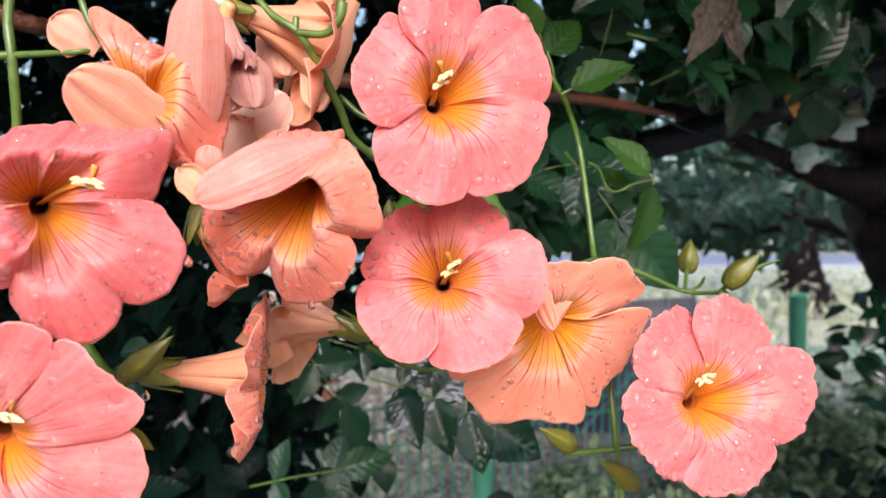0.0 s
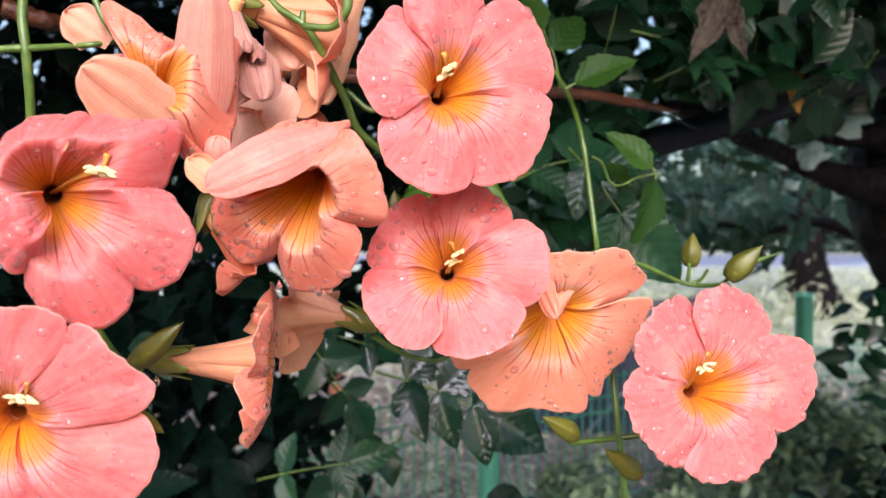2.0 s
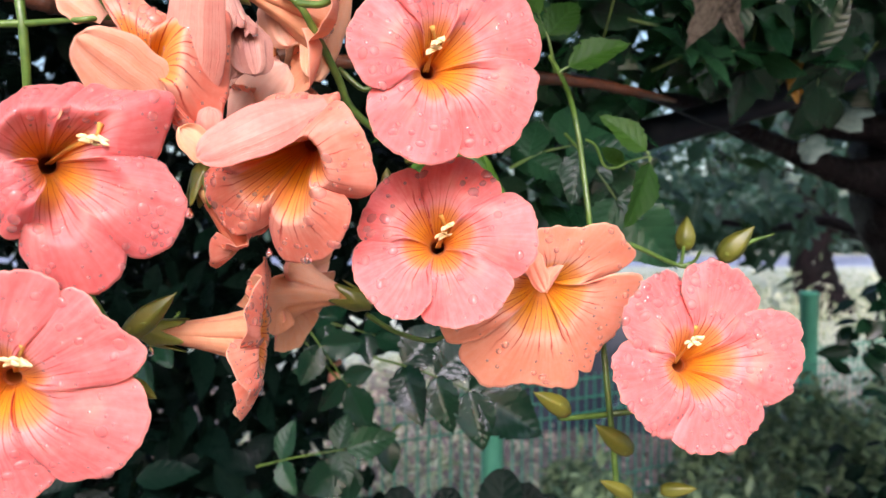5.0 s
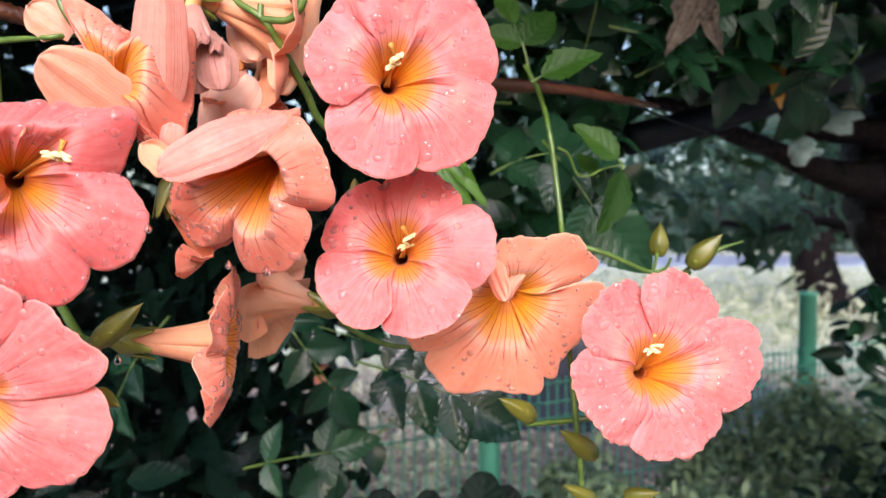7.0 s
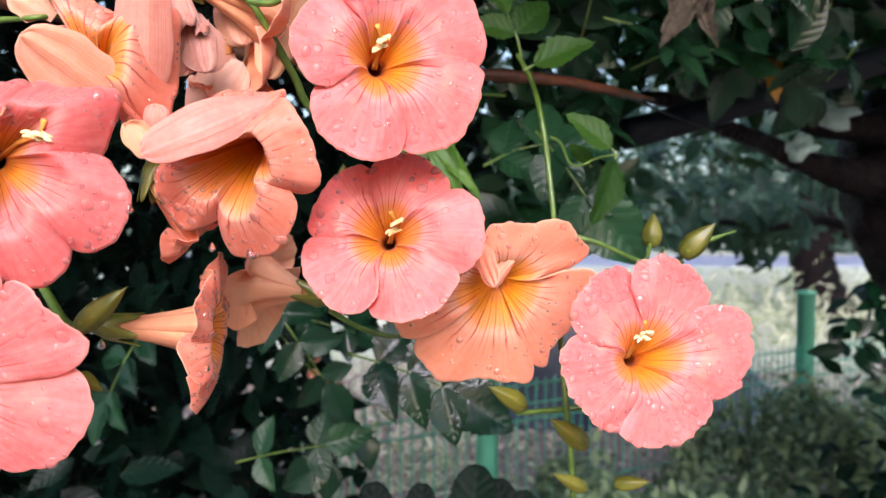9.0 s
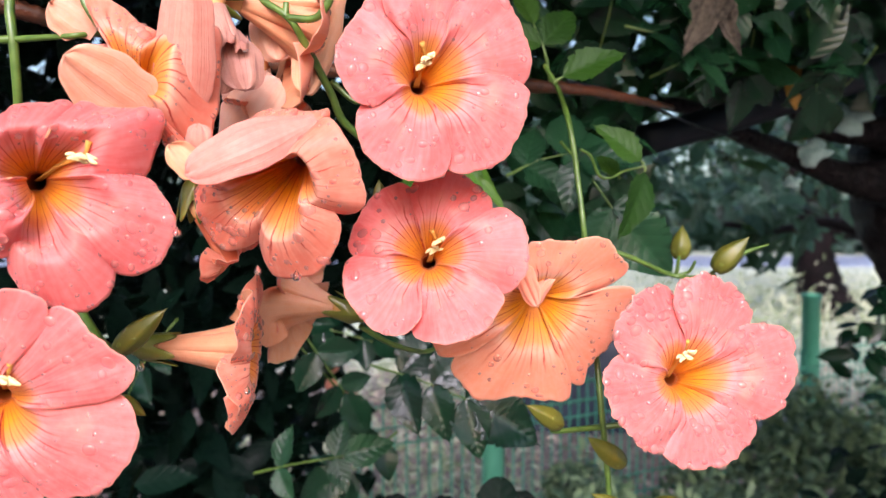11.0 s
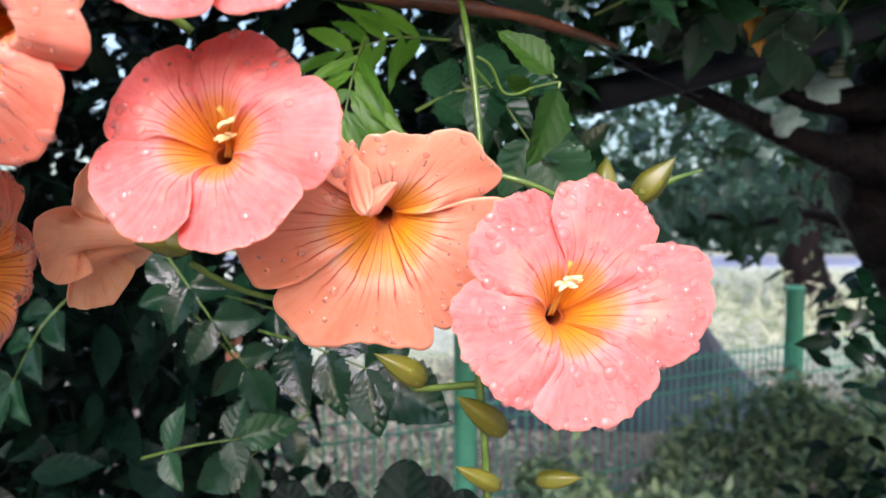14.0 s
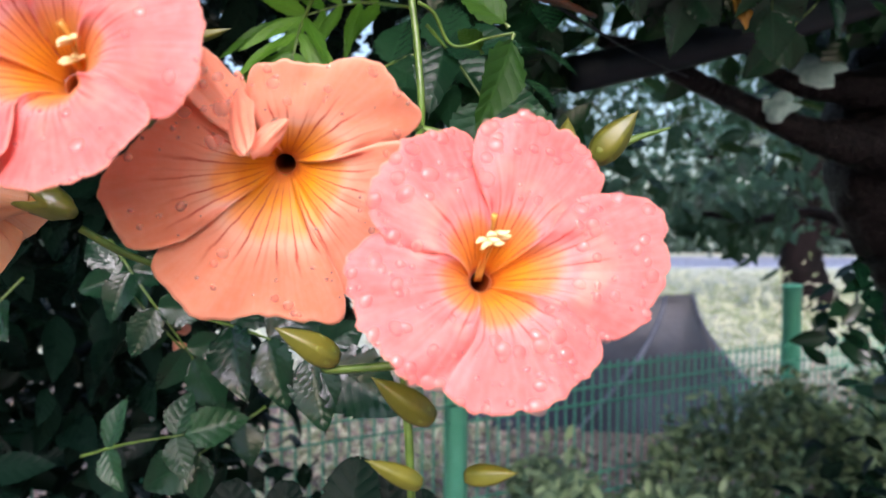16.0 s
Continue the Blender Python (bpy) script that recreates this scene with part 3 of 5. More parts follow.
def blade_petal(parent, base, tip, width, mats, label, seed, turn=0.0, arch=0.25, cup=0.3, tall=1.0, v0=0.62):
    """One free-hanging petal of a flower, from base to a round tip; arch: how far its middle bulges, cup: how far its sides bend."""
    r = np.random.default_rng(seed)
    base, tip = np.array(base), np.array(tip)
    way = tip - base
    L = np.linalg.norm(way)
    y = way / L
    front = np.array((math.sin(radians(turn)), -math.cos(radians(turn)), 0.15))
    z = front - y * front.dot(y)
    z /= np.linalg.norm(z)
    x = np.cross(y, z)
    ph = r.uniform(0, 6.28, 4)
    v = np.linspace(0, 1, NS)
    u = np.linspace(-1, 1, NA)
    half = 0.5 * width * np.clip(0.30 + 1.0 * sstep(v, 0.0, 0.55), 0, 1) * np.sqrt(np.clip(1 - (np.clip(v - 0.52, 0, 1) / 0.48) ** 2.4, 0, 1))
    half = half * (1 + 0.04 * np.sin(17 * v + ph[0])) + 0.0002
    U, V = np.meshgrid(u, v, indexing="ij")
    out = arch * L * np.sin(math.pi * V * 0.9) - cup * half[None] * U ** 2 + 0.0005 * np.sin(3.5 * U + 2 * V + ph[1]) * V + 0.0004 * np.sin(9 * U + ph[2]) * V
    g = base + (U * half[None])[..., None] * x + (V * L)[..., None] * y + out[..., None] * z
    me = petal_mesh("petal", g, v0)
    pm = parent.matrix_world if parent.parent is None else None
    part("petal", me, mats, parent, label, pm.inverted())
    nrm = grid_normals(g)
    for i in range(int(16 * tall)):
        a, b = r.integers(5, NA - 5), r.integers(6, NS - 4)
        w = 0.0005 + 0.0011 * r.random() ** 2
        dm = pm.inverted() @ Matrix.Translation(g[a, b]) @ Vector(nrm[a, b]).to_track_quat("Z", "Y").to_matrix().to_4x4() @ Matrix.Diagonal((w, w * 1.2, w, 1))
        part("droplet", DROP, WATER, parent, "", dm)


def even(*reaches):
    """Five lobes, 72 degrees apart, each with its own reach."""
    return [(72 * k + 18, 0.80, 0.97 * v, v, v, 0.97 * v) for k, v in enumerate(reaches)]


flower((0.002, 0.2377, 1.4937), (0.3, -1.0, 0.08), 0.034, [(357, 0.97, 1.08, 1.1, 1.14, 1.13), (65, 0.92, 1.08, 1.08, 1.06, 0.99), (122, 0.89, 0.91, 0.91, 0.95, 0.87), (206, 0.76, 0.96, 1.04, 1.07, 1.06), (281, 0.92, 1.05, 1.11, 1.08, 1.03)], (PINK, BACK),
       "salmon-pink open trumpet flower with yellow throat, wet with raindrops", 3, drops=70, dew=70, hole=(0.0, 0.01), anthers=(0.02, 0.20, 28))
flower((0.0021, 0.2547, 1.4318), (-0.05, -1.0, 0.27), 0.0316, [(334, 0.86, 1.04, 1.08, 1.1, 1.08), (43, 0.91, 1.01, 1.08, 1.09, 1.03), (108, 0.93, 1.04, 1.04, 1.01, 1.01), (177, 0.93, 1.05, 1.06, 1.04, 1.01), (255, 0.85, 0.96, 1.01, 1.01, 0.97)], (PINK, BACK),
       "salmon-pink open trumpet flower beneath another, dark-veined yellow throat", 5, drops=38, dew=25, hole=(-0.1, 0.09), anthers=(0.02, 0.22, 20), bends=(-0.05, -0.1, -0.05, 0.05, 0.12))
peach_flower = flower((0.0417, 0.2926, 1.4084), (0.15, -1.0, -0.3), 0.0374, [(300, 1.04, 1.0, 1.0, 1.02, 1.06), (18, 1.01, 1.12, 1.09, 0.87, 0.83), (103, 0.67, 0.78, 0.98, 0.94, 0.85), (133, 0.76, 0.83, 0.95, 1.14, 1.15), (212, 0.94, 1.14, 1.17, 1.04, 1.12)], (PEACH, BACK),
       "orange-peach open trumpet flower with one curled upper petal", 8, drops=42, dew=45, throat=0.0030, hole=(0.08, 0.06), depth=0.011, dome=0.6, crinkle=1.3, overlap=0.08)
flower((0.101, 0.2742, 1.3883), (0.24, -1.0, 0.22), 0.0368, [(322, 0.88, 1.08, 1.17, 1.2, 1.21), (31, 0.92, 1.06, 1.07, 1.05, 1.0), (97, 0.87, 0.96, 0.98, 0.98, 0.95), (166, 0.81, 1.0, 1.01, 0.99, 0.98), (242, 0.89, 0.98, 0.99, 0.97, 0.95)], (PINK, BACK),
       "rose-pink open trumpet flower covered in large raindrops", 12, drops=95, dew=60, rim_drops=24, big=1.12, crinkle=2.2, hole=(0.0, -0.07), anthers=(0.0, 0.17, 4))
funnel_flower = flower((-0.0477, 0.2319, 1.453), (-0.22, -0.9, -0.36), 0.0285, [(329, 0.71, 0.96, 0.97, 0.99, 1.02), (57, 0.93, 0.89, 0.85, 0.88, 0.87), (108, 0.87, 0.92, 0.96, 1.01, 1.16), (177, 1.2, 1.23, 1.18, 1.16, 1.08), (233, 0.8, 1.14, 1.13, 1.01, 0.87)], (SALMON, BACK_HOOD),
       "orange-salmon funnel-shaped trumpet flower, its upper petals drooping over the throat", 17, drops=80, dew=60, hole=(-0.13, 0.14), depth=0.030, mouth=0.52, flare=1.2, tube_length=0.004, tube_bend=(0.0, 0.0), calyx=False,
       bends=(-0.25, -0.6, -0.6, -0.1, -0.15))
flower((-0.1039, 0.2079, 1.4519), (0.34, -0.94, 0.0), 0.0293, [(297, 0.9, 1.08, 1.09, 1.05, 0.89), (18, 0.73, 0.96, 1.29, 1.1, 1.01), (89, 0.97, 1.02, 1.08, 1.08, 1.01), (172, 0.9, 0.91, 0.92, 0.92, 0.91), (226, 0.87, 1.05, 1.14, 1.21, 1.16)], (PINK, BACK),
       "pink wide-mouthed trumpet flower with deep yellow throat and cream stamens", 21, drops=90, dew=80, throat=0.0030, hole=(-0.45, 0.19), depth=0.028, mouth=0.62, flare=1.5, anthers=(0.12, 0.40, -22), bends=(-0.12, -0.35, -0.35, 0.05, -0.25), pulls=(None, None, None, (0.22, 0.0, 0.30, 0.2), None))
flower((-0.121, 0.2035, 1.3916), (0.12, -0.97, -0.15), 0.0344, [(284, 0.9, 1.05, 1.12, 1.14, 1.1), (1, 0.9, 1.09, 1.0, 0.96, 0.97), (64, 0.88, 0.99, 0.99, 0.99, 0.97), (119, 0.92, 0.82, 0.79, 0.81, 0.87), (236, 0.99, 1.08, 1.13, 1.14, 1.05)], (PINK, BACK),
       "pink open trumpet flower with radiating dark veins, low in the cluster", 23, drops=40, dew=80, hole=(-0.27, -0.12), anthers=(0.02, 0.20, -18), over=-1)
flower((-0.0676, 0.2780, 1.3951), (0.97, 0.16, -0.05), 0.0295, even(1.05, 1.05, 1.0, 1.15, 1.3), (SALMON, BACK),
       "orange trumpet flower seen from the side with a long pale tube", 29, drops=60, throat=0.0034, tube_length=0.008, tube_bend=(0.0, 0.0), depth=0.036, mouth=0.62, flare=3.2, ruffle=2.0, bends=(-0.1, -0.1, -0.15, -0.3, -0.25), roll=20)
flower((-0.0710, 0.3450, 1.4107), (-0.949, 0.242, 0.203), 0.0300, even(0.95, 0.9, 0.95, 1.1, 1.1), (PEACH, BACK_GLOW),
       "pale peach trumpet flower turned away, seen from behind", 31, drops=8, dew=10, throat=0.0034, tube_length=0.011, tube_bend=(0.0, -0.001), depth=0.026, mouth=0.62, bends=(-0.2, -0.2, -0.2, -0.1, -0.1))
rolled_flower = flower((-0.0914, 0.2315, 1.4952), (0.10, -0.98, 0.15), 0.0258, [(299, 1.15, 0.98, 0.86, 0.90, 1.08), (71, 0.52, 0.56, 0.64, 0.96, 1.27), (143, 0.62, 0.70, 0.72, 0.70, 0.68), (204, 0.70, 0.74, 0.78, 0.82, 0.86), (282, 0.89, 0.98, 1.05, 1.09, 1.12)], (SALMON, BACK_PEACH),
       "orange-pink trumpet flower facing upward with rolled petals", 37, drops=60, hole=(-0.22, -0.12), depth=0.016, mouth=0.6, throat=0.002, tube_length=0.02, bends=(-0.45, -0.1, -0.1, -0.2, -0.3), pulls=((0.1, 0, 0.30, 0.4), None, None, None, None))
hanging_flower = flower((-0.0456, 0.2870, 1.5234), (0.80, 0.50, -0.14), 0.0270, even(0.95, 1.0, 1.0, 1.3, 1.25), (PEACH, BACK),
       "peach trumpet flower turned away beneath the stalk, petals hanging", 41, drops=12, dew=20, throat=0.0036, tube_length=0.014, tube_bend=(0.0, 0.0), depth=0.030, mouth=0.66, bends=(-0.2, -0.25, -0.3, -0.2, -0.1))
wilted_flower = flower((-0.0713, 0.2575, 1.5022), (0.25, -0.20, -0.90), 0.0090, even(0.95, 1.0, 1.0, 1.05, 0.95), (FADED, FADED),
       "wilted mauve-pink trumpet flower with collapsed petals", 43, drops=3, dew=8, calyx=False, tube_length=0.004, depth=0.022, mouth=0.9, flare=1.3, ruffle=2.0, bends=(-0.5, -0.4, -0.5, -0.4, -0.5))
pale_flower = flower((-0.0709, 0.3013, 1.4940), (-0.15, 0.62, -0.75), 0.0170, even(0.95, 1.0, 1.0, 1.05, 0.95), (PEACH, CREAM),
       "pale peach flower seen from behind, half hidden in the cluster", 47, drops=20, dew=10, ruffle=1.6, depth=0.018, tube_length=0.006, tube_bend=(0.0, 0.0), calyx=False, bends=(-0.3, -0.2, -0.3, -0.2, -0.3))
flower((-0.0690, 0.2616, 1.4325), (0.62, 0.22, -0.75), 0.0135, even(0.9, 0.8, 0.9, 1.2, 1.25), (SALMON, BACK_RED),
       "deep orange trumpet flower half hidden behind its neighbours", 53, drops=6, dew=10, tube_length=0.010, depth=0.02, ruffle=1.8, bends=(-0.2, -0.2, -0.2, -0.2, -0.2))
bpy.context.view_layer.update()
blade_petal(peach_flower, (0.0350, 0.2860, 1.4306), (0.0412, 0.2720, 1.4128), 0.0078, (PEACH, PEACH), "upper petal edge curled down to a pale tip", 11, turn=-25, arch=0.06, cup=0.3, tall=0.4)
blade_petal(peach_flower, (0.0412, 0.2735, 1.4133), (0.0488, 0.2800, 1.4226), 0.0050, (PEACH, PEACH), "scrolled corner of the curled petal", 12, turn=30, arch=-0.15, cup=0.9, tall=0.2)
blade_petal(rolled_flower, (-0.0862, 0.2360, 1.4760), (-0.1077, 0.2140, 1.4947), 0.0225, (BACK_PEACH, BACK_PEACH), "peach petal folded across the throat", 1, turn=-15, arch=0.02, cup=0.03, tall=2.4)
blade_petal(rolled_flower, (-0.0840, 0.2430, 1.4693), (-0.0736, 0.2240, 1.5225), 0.0185, (SALMON, BACK_PINK), "rosy petal rolled into a long finger", 13, turn=12, arch=0.06, cup=0.6, tall=2.4, v0=0.16)
blade_petal(rolled_flower, (-0.1139, 0.2450, 1.5089), (-0.1264, 0.2400, 1.5182), 0.0140, (BACK_PEACH, BACK_PEACH), "pale apricot petal tip bent back", 2, arch=0.06, cup=0.1, tall=0.3)
blade_petal(funnel_flower, (-0.0354, 0.233, 1.4776), (-0.0739, 0.2215, 1.4585), 0.0165, (SALMON, BACK_HOOD), "upper petal drooping over the throat like a hood", 14, turn=-8, arch=0.10, cup=0.35, tall=3.0, v0=0.75)
blade_petal(funnel_flower, (-0.0698, 0.2290, 1.4582), (-0.0796, 0.2210, 1.4680), 0.0100, (BACK_GLOW, BACK_GLOW), "pale cream petal tip rolled back", 3, turn=25, arch=0.04, cup=-0.15, tall=0.2)
blade_petal(funnel_flower, (-0.0737, 0.2360, 1.4660), (-0.0726, 0.2310, 1.4765), 0.0085, (BACK_PINK, BACK_PINK), "small pink rolled petal tip", 4, arch=0.3, cup=0.6, tall=0.4)
blade_petal(hanging_flower, (-0.0673, 0.2900, 1.5351), (-0.0587, 0.2840, 1.5085), 0.0175, (BACK_PEACH, BACK_PEACH), "dull peach petal hanging down", 5, arch=0.08, tall=0.3)
blade_petal(hanging_flower, (-0.0337, 0.2850, 1.5379), (-0.0478, 0.2780, 1.4946), 0.0160, (BACK_GLOW, BACK_GLOW), "apricot petal hanging, edge curled", 6, turn=35, arch=-0.12, cup=0.5, tall=0.8)
blade_petal(pale_flower, (-0.0867, 0.2960, 1.4764), (-0.0605, 0.2880, 1.5023), 0.0230, (CREAM, CREAM), "cream petal with raindrops", 7, arch=0.05, cup=0.1, tall=1.5)
blade_petal(pale_flower, (-0.0638, 0.3000, 1.4801), (-0.0507, 0.2970, 1.4934), 0.0150, (BACK_PEACH, BACK_PEACH), "dull pink petal", 8, arch=0.05, cup=0.1, tall=0.8)
blade_petal(wilted_flower, (-0.0774, 0.2640, 1.5165), (-0.0762, 0.2580, 1.4902), 0.0185, (FADED, FADED), "collapsed mauve petal", 9, arch=0.14, cup=0.45, tall=0.2)
blade_petal(wilted_flower, (-0.0725, 0.2660, 1.5160), (-0.0652, 0.2580, 1.4914), 0.0165, (FADED, FADED), "collapsed mauve petal", 10, turn=25, arch=0.16, cup=0.45, tall=0.2)

# ---- buds ----


def bud(base, tip, width, seed, label, teeth=True, mat=None):
    """A swollen, pointed bud on its base; a thing of its own with ribs and a pointed tooth."""
    base, tip = Vector(base), Vector(tip)
    way = tip - base
    width *= 0.74
    top = root("flower_bud", Matrix.Translation(base) @ way.to_track_quat("Z", "Y").to_matrix().to_4x4(), label, "bud", "flower buds")
    L = way.length
    verts, faces = [], []
    nk, nz = 20, 14
    r = np.random.default_rng(seed)
    bend = r.uniform(-0.08, 0.08, 2)
    for j in range(nz):
        q = j / (nz - 1)
        w = width * 0.5 * (math.sin(math.pi * min(1, q * 0.98 + 0.07) ** 0.85) ** 0.75) * (1 - 0.25 * q) + 0.0006 * (1 - q)
        for k in range(nk):
            a = 2 * math.pi * k / nk
            w2 = w * (1 + 0.17 * abs(math.cos(2.5 * a)) ** 2 - 0.08)
            verts.append((w2 * math.cos(a) + bend[0] * L * q * q, w2 * math.sin(a) + bend[1] * L * q * q, L * q))
    for j in range(nz - 1):
        faces += [(j * nk + k, j * nk + (k + 1) % nk, (j + 1) * nk + (k + 1) % nk, (j + 1) * nk + k) for k in range(nk)]
    faces += [tuple(range(nk))[::-1], tuple((nz - 1) * nk + k for k in range(nk))]
    part("bud_body", mesh_of("bud_body", verts, faces), mat or BUD, top)
    if teeth:
        sep = calyx_mesh(L * 0.45, width * 0.42, seed, spread=0.1)
        part("calyx", sep, CALYX, top)
    return top


bud((0.1388, 0.4195, 1.4252), (0.1420, 0.4200, 1.4451), 0.0150, 1, "small green bud upright on its stalk")
bud((0.1418, 0.3694, 1.4214), (0.1566, 0.3648, 1.4393), 0.0160, 2, "plump olive-green bud with pointed tip")
bud((0.0557, 0.3127, 1.3572), (0.0406, 0.3030, 1.3688), 0.0115, 3, "plump olive-green bud on a side stalk")
bud((0.0837, 0.3152, 1.3393), (0.0659, 0.3096, 1.3533), 0.0120, 4, "olive-green bud hanging on the flower stalk")
bud((-0.0216, 0.3002, 1.4527), (-0.0218, 0.3004, 1.4630), 0.0075, 5, "small fresh green bud behind the flowers")
bud((0.0808, 0.3022, 1.3244), (0.0661, 0.2962, 1.3335), 0.0075, 6, "small olive-green bud at the stalk's foot")
bud((0.0937, 0.3025, 1.3266), (0.1079, 0.2969, 1.3283), 0.0080, 7, "small pointed green bud at the stalk's foot")
bud((-0.1088, 0.2488, 1.3993), (-0.0907, 0.2452, 1.4155), 0.0115, 9, "olive-green pointed bud beside a flower's calyx")
bud((-0.1005, 0.2334, 1.3856), (-0.0888, 0.2233, 1.3832), 0.0065, 10, "small yellow-green bud behind a flower")
bud((-0.0215, 0.4082, 1.4756), (-0.0020, 0.4084, 1.4799), 0.0060, 11, "slim pale green bud tip above the flowers")


for i, (base, tip) in enumerate((((-0.0911, 0.600, 1.3259), (-0.0919, 0.590, 1.3383)), ((-0.0904, 0.600, 1.3108), (-0.0967, 0.590, 1.3212)), ((-0.0741, 0.600, 1.3069), (-0.0788, 0.590, 1.3166)))):
    bud(base, tip, 0.0135, 20 + i, "small coral-orange flower bud among the dark leaves", False, BACK_PINK)


def stems(name, lines, mat, label, category="stem", seg=9, wob=0.04):
    """One plant stem with its side shoots; the first line is the main axis."""
    top = root(name, Matrix.Translation(lines[0][0][0]), label, category)
    inv = -np.array(lines[0][0][0])
    for i, (pts, rad) in enumerate(lines):
        nm = "main_stem" if i == 0 else "side_shoot"
        part(nm, mesh_of(nm, *tube(np.array(pts) + inv, rad, seg, 8, wob, i)), mat, top)
    return top


stems("flowering_stem", [
    ([(0.0614, 0.4224, 1.5373), (0.0687, 0.4120, 1.5195), (0.0725, 0.3963, 1.4958), (0.0762, 0.3926, 1.4670), (0.0779, 0.3797, 1.4345), (0.0723, 0.3341, 1.4107), (0.0736, 0.3233, 1.3821), (0.0744, 0.3178, 1.3636), (0.0769, 0.3151, 1.3349), (0.0778, 0.3146, 1.3155)], [0.0013, 0.0015, 0.0015, 0.0014, 0.0014, 0.0013]),
    ([(0.0779, 0.3797, 1.4345), (0.0579, 0.3347, 1.4325), (0.0462, 0.3245, 1.4268)], [0.0017, 0.0014]),
    ([(0.0779, 0.3797, 1.4345), (0.1006, 0.3796, 1.4281), (0.1283, 0.3913, 1.4173), (0.1426, 0.3713, 1.4184)], [0.0016, 0.0012, 0.0012]),
    ([(0.1283, 0.3913, 1.4173), (0.1349, 0.4094, 1.4223), (0.1388, 0.4196, 1.4297)], [0.0011, 0.0010]),
    ([(0.1283, 0.3913, 1.4173), (0.1348, 0.3893, 1.4198), (0.1366, 0.3845, 1.4255)], [0.0010, 0.0008]),
    ([(0.1390, 0.3733, 1.4182), (0.1556, 0.3756, 1.4289), (0.1723, 0.3777, 1.4346)], [0.0009, 0.0016, 0.0004]),
    ([(0.0744, 0.3176, 1.3550), (0.0635, 0.3156, 1.3544), (0.0532, 0.3126, 1.3546), (0.0520, 0.3127, 1.3577)], [0.0014, 0.0012, 0.0014]),
    ([(0.0744, 0.3176, 1.3550), (0.0842, 0.3157, 1.3568), (0.0954, 0.3128, 1.3601)], [0.0014, 0.0012]),
    ([(0.0764, 0.3153, 1.3422), (0.0817, 0.3152, 1.3393), (0.0842, 0.3152, 1.3398)], [0.0014, 0.0012]),
], STALK, "green hanging flower stalk with paired side shoots")
stems("flower_stalk", [
    ([(-0.1432, 0.2472, 1.5318), (-0.1443, 0.2469, 1.5187), (-0.1428, 0.2465, 1.5056), (-0.1442, 0.2510, 1.4838), (-0.1509, 0.2605, 1.4653)], [0.0016, 0.0017, 0.0016, 0.0015]),
    ([(-0.1428, 0.2466, 1.5078), (-0.1309, 0.2446, 1.5079), (-0.1182, 0.2416, 1.5078), (-0.1145, 0.2517, 1.5115)], [0.0013, 0.0010, 0.0009]),
    ([(-0.1428, 0.2466, 1.5078), (-0.1532, 0.2446, 1.5070)], [0.0016, 0.0012]),
    ([(-0.1081, 0.2396, 1.5086), (-0.1117, 0.2378, 1.5144), (-0.1144, 0.2379, 1.5198), (-0.1163, 0.2381, 1.5261)], [0.0013, 0.0012, 0.0010]),
], STALK, "olive-green flower stalk with a cross joint")
stems("flower_stalk", [
    ([(-0.0690, 0.2723, 1.5360), (-0.0623, 0.2701, 1.5282), (-0.0527, 0.2680, 1.5215), (-0.0479, 0.2718, 1.5144), (-0.0408, 0.2914, 1.4981), (-0.0365, 0.3011, 1.4871), (-0.0223, 0.3108, 1.4753)], [0.0015, 0.0014, 0.0014, 0.0016, 0.0017, 0.0016]),
    ([(-0.0527, 0.2679, 1.5209), (-0.0422, 0.2659, 1.5200), (-0.0369, 0.2640, 1.5245), (-0.0359, 0.2642, 1.5305)], [0.0015, 0.0014, 0.0016, 0.0022]),
    ([(-0.0533, 0.2680, 1.5215), (-0.0529, 0.2681, 1.5266)], [0.0014, 0.0012]),
    ([(-0.0436, 0.3116, 1.5061), (-0.0341, 0.3114, 1.4978), (-0.0294, 0.3114, 1.4978)], [0.0013, 0.0012]),
], STALK, "bright green branching flower stalk above the cluster")
stems("flower_stalk", [([(-0.0362, 0.3467, 1.3959), (-0.0228, 0.3535, 1.3867), (-0.0067, 0.3633, 1.3807), (0.0047, 0.3784, 1.3822)], [0.0014, 0.0012, 0.0011])], STALK, "green flower stalk under the lower flowers")
stems("flower_stalk", [([(-0.1099, 0.2507, 1.3989), (-0.1210, 0.2608, 1.4013), (-0.1397, 0.2743, 1.4178), (-0.1578, 0.2845, 1.4253)], [0.0020, 0.0018, 0.0014])], STALK, "green flower stalk behind the flowers")

# ---- woody vine, pipe and tree ----
stems("woody_vine", [
    ([(-0.2029, 0.3327, 1.5476), (-0.1883, 0.3426, 1.5440), (-0.1801, 0.3626, 1.5455), (-0.1175, 0.4024, 1.5377), (-0.0848, 0.4224, 1.5373), (0.0056, 0.4624, 1.5368), (0.0826, 0.5025, 1.5398), (0.1240, 0.5325, 1.5399), (0.1560, 0.5650, 1.5405), (0.1900, 0.6100, 1.5440)], [0.0045, 0.0042, 0.0040, 0.0040, 0.0042, 0.0044, 0.0036, 0.0034, 0.0014]),
], BARK_RED, "red-brown woody vine stem, wet", "vine", wob=0.20)
stems("thin_cable", [([(0.0864, 0.5026, 1.5443), (0.1371, 0.5526, 1.5433), (0.2388, 0.7026, 1.5419), (0.3157, 0.8027, 1.5428)], [0.0011, 0.0011])], PIPE, "thin black tie wire along the branch", "wire", wob=0.0)
pp = [(0.1958, 0.7424, 1.5319), (0.3118, 0.7933, 1.5658), (0.4655, 0.8547, 1.6169), (0.8109, 0.9577, 1.7309)]
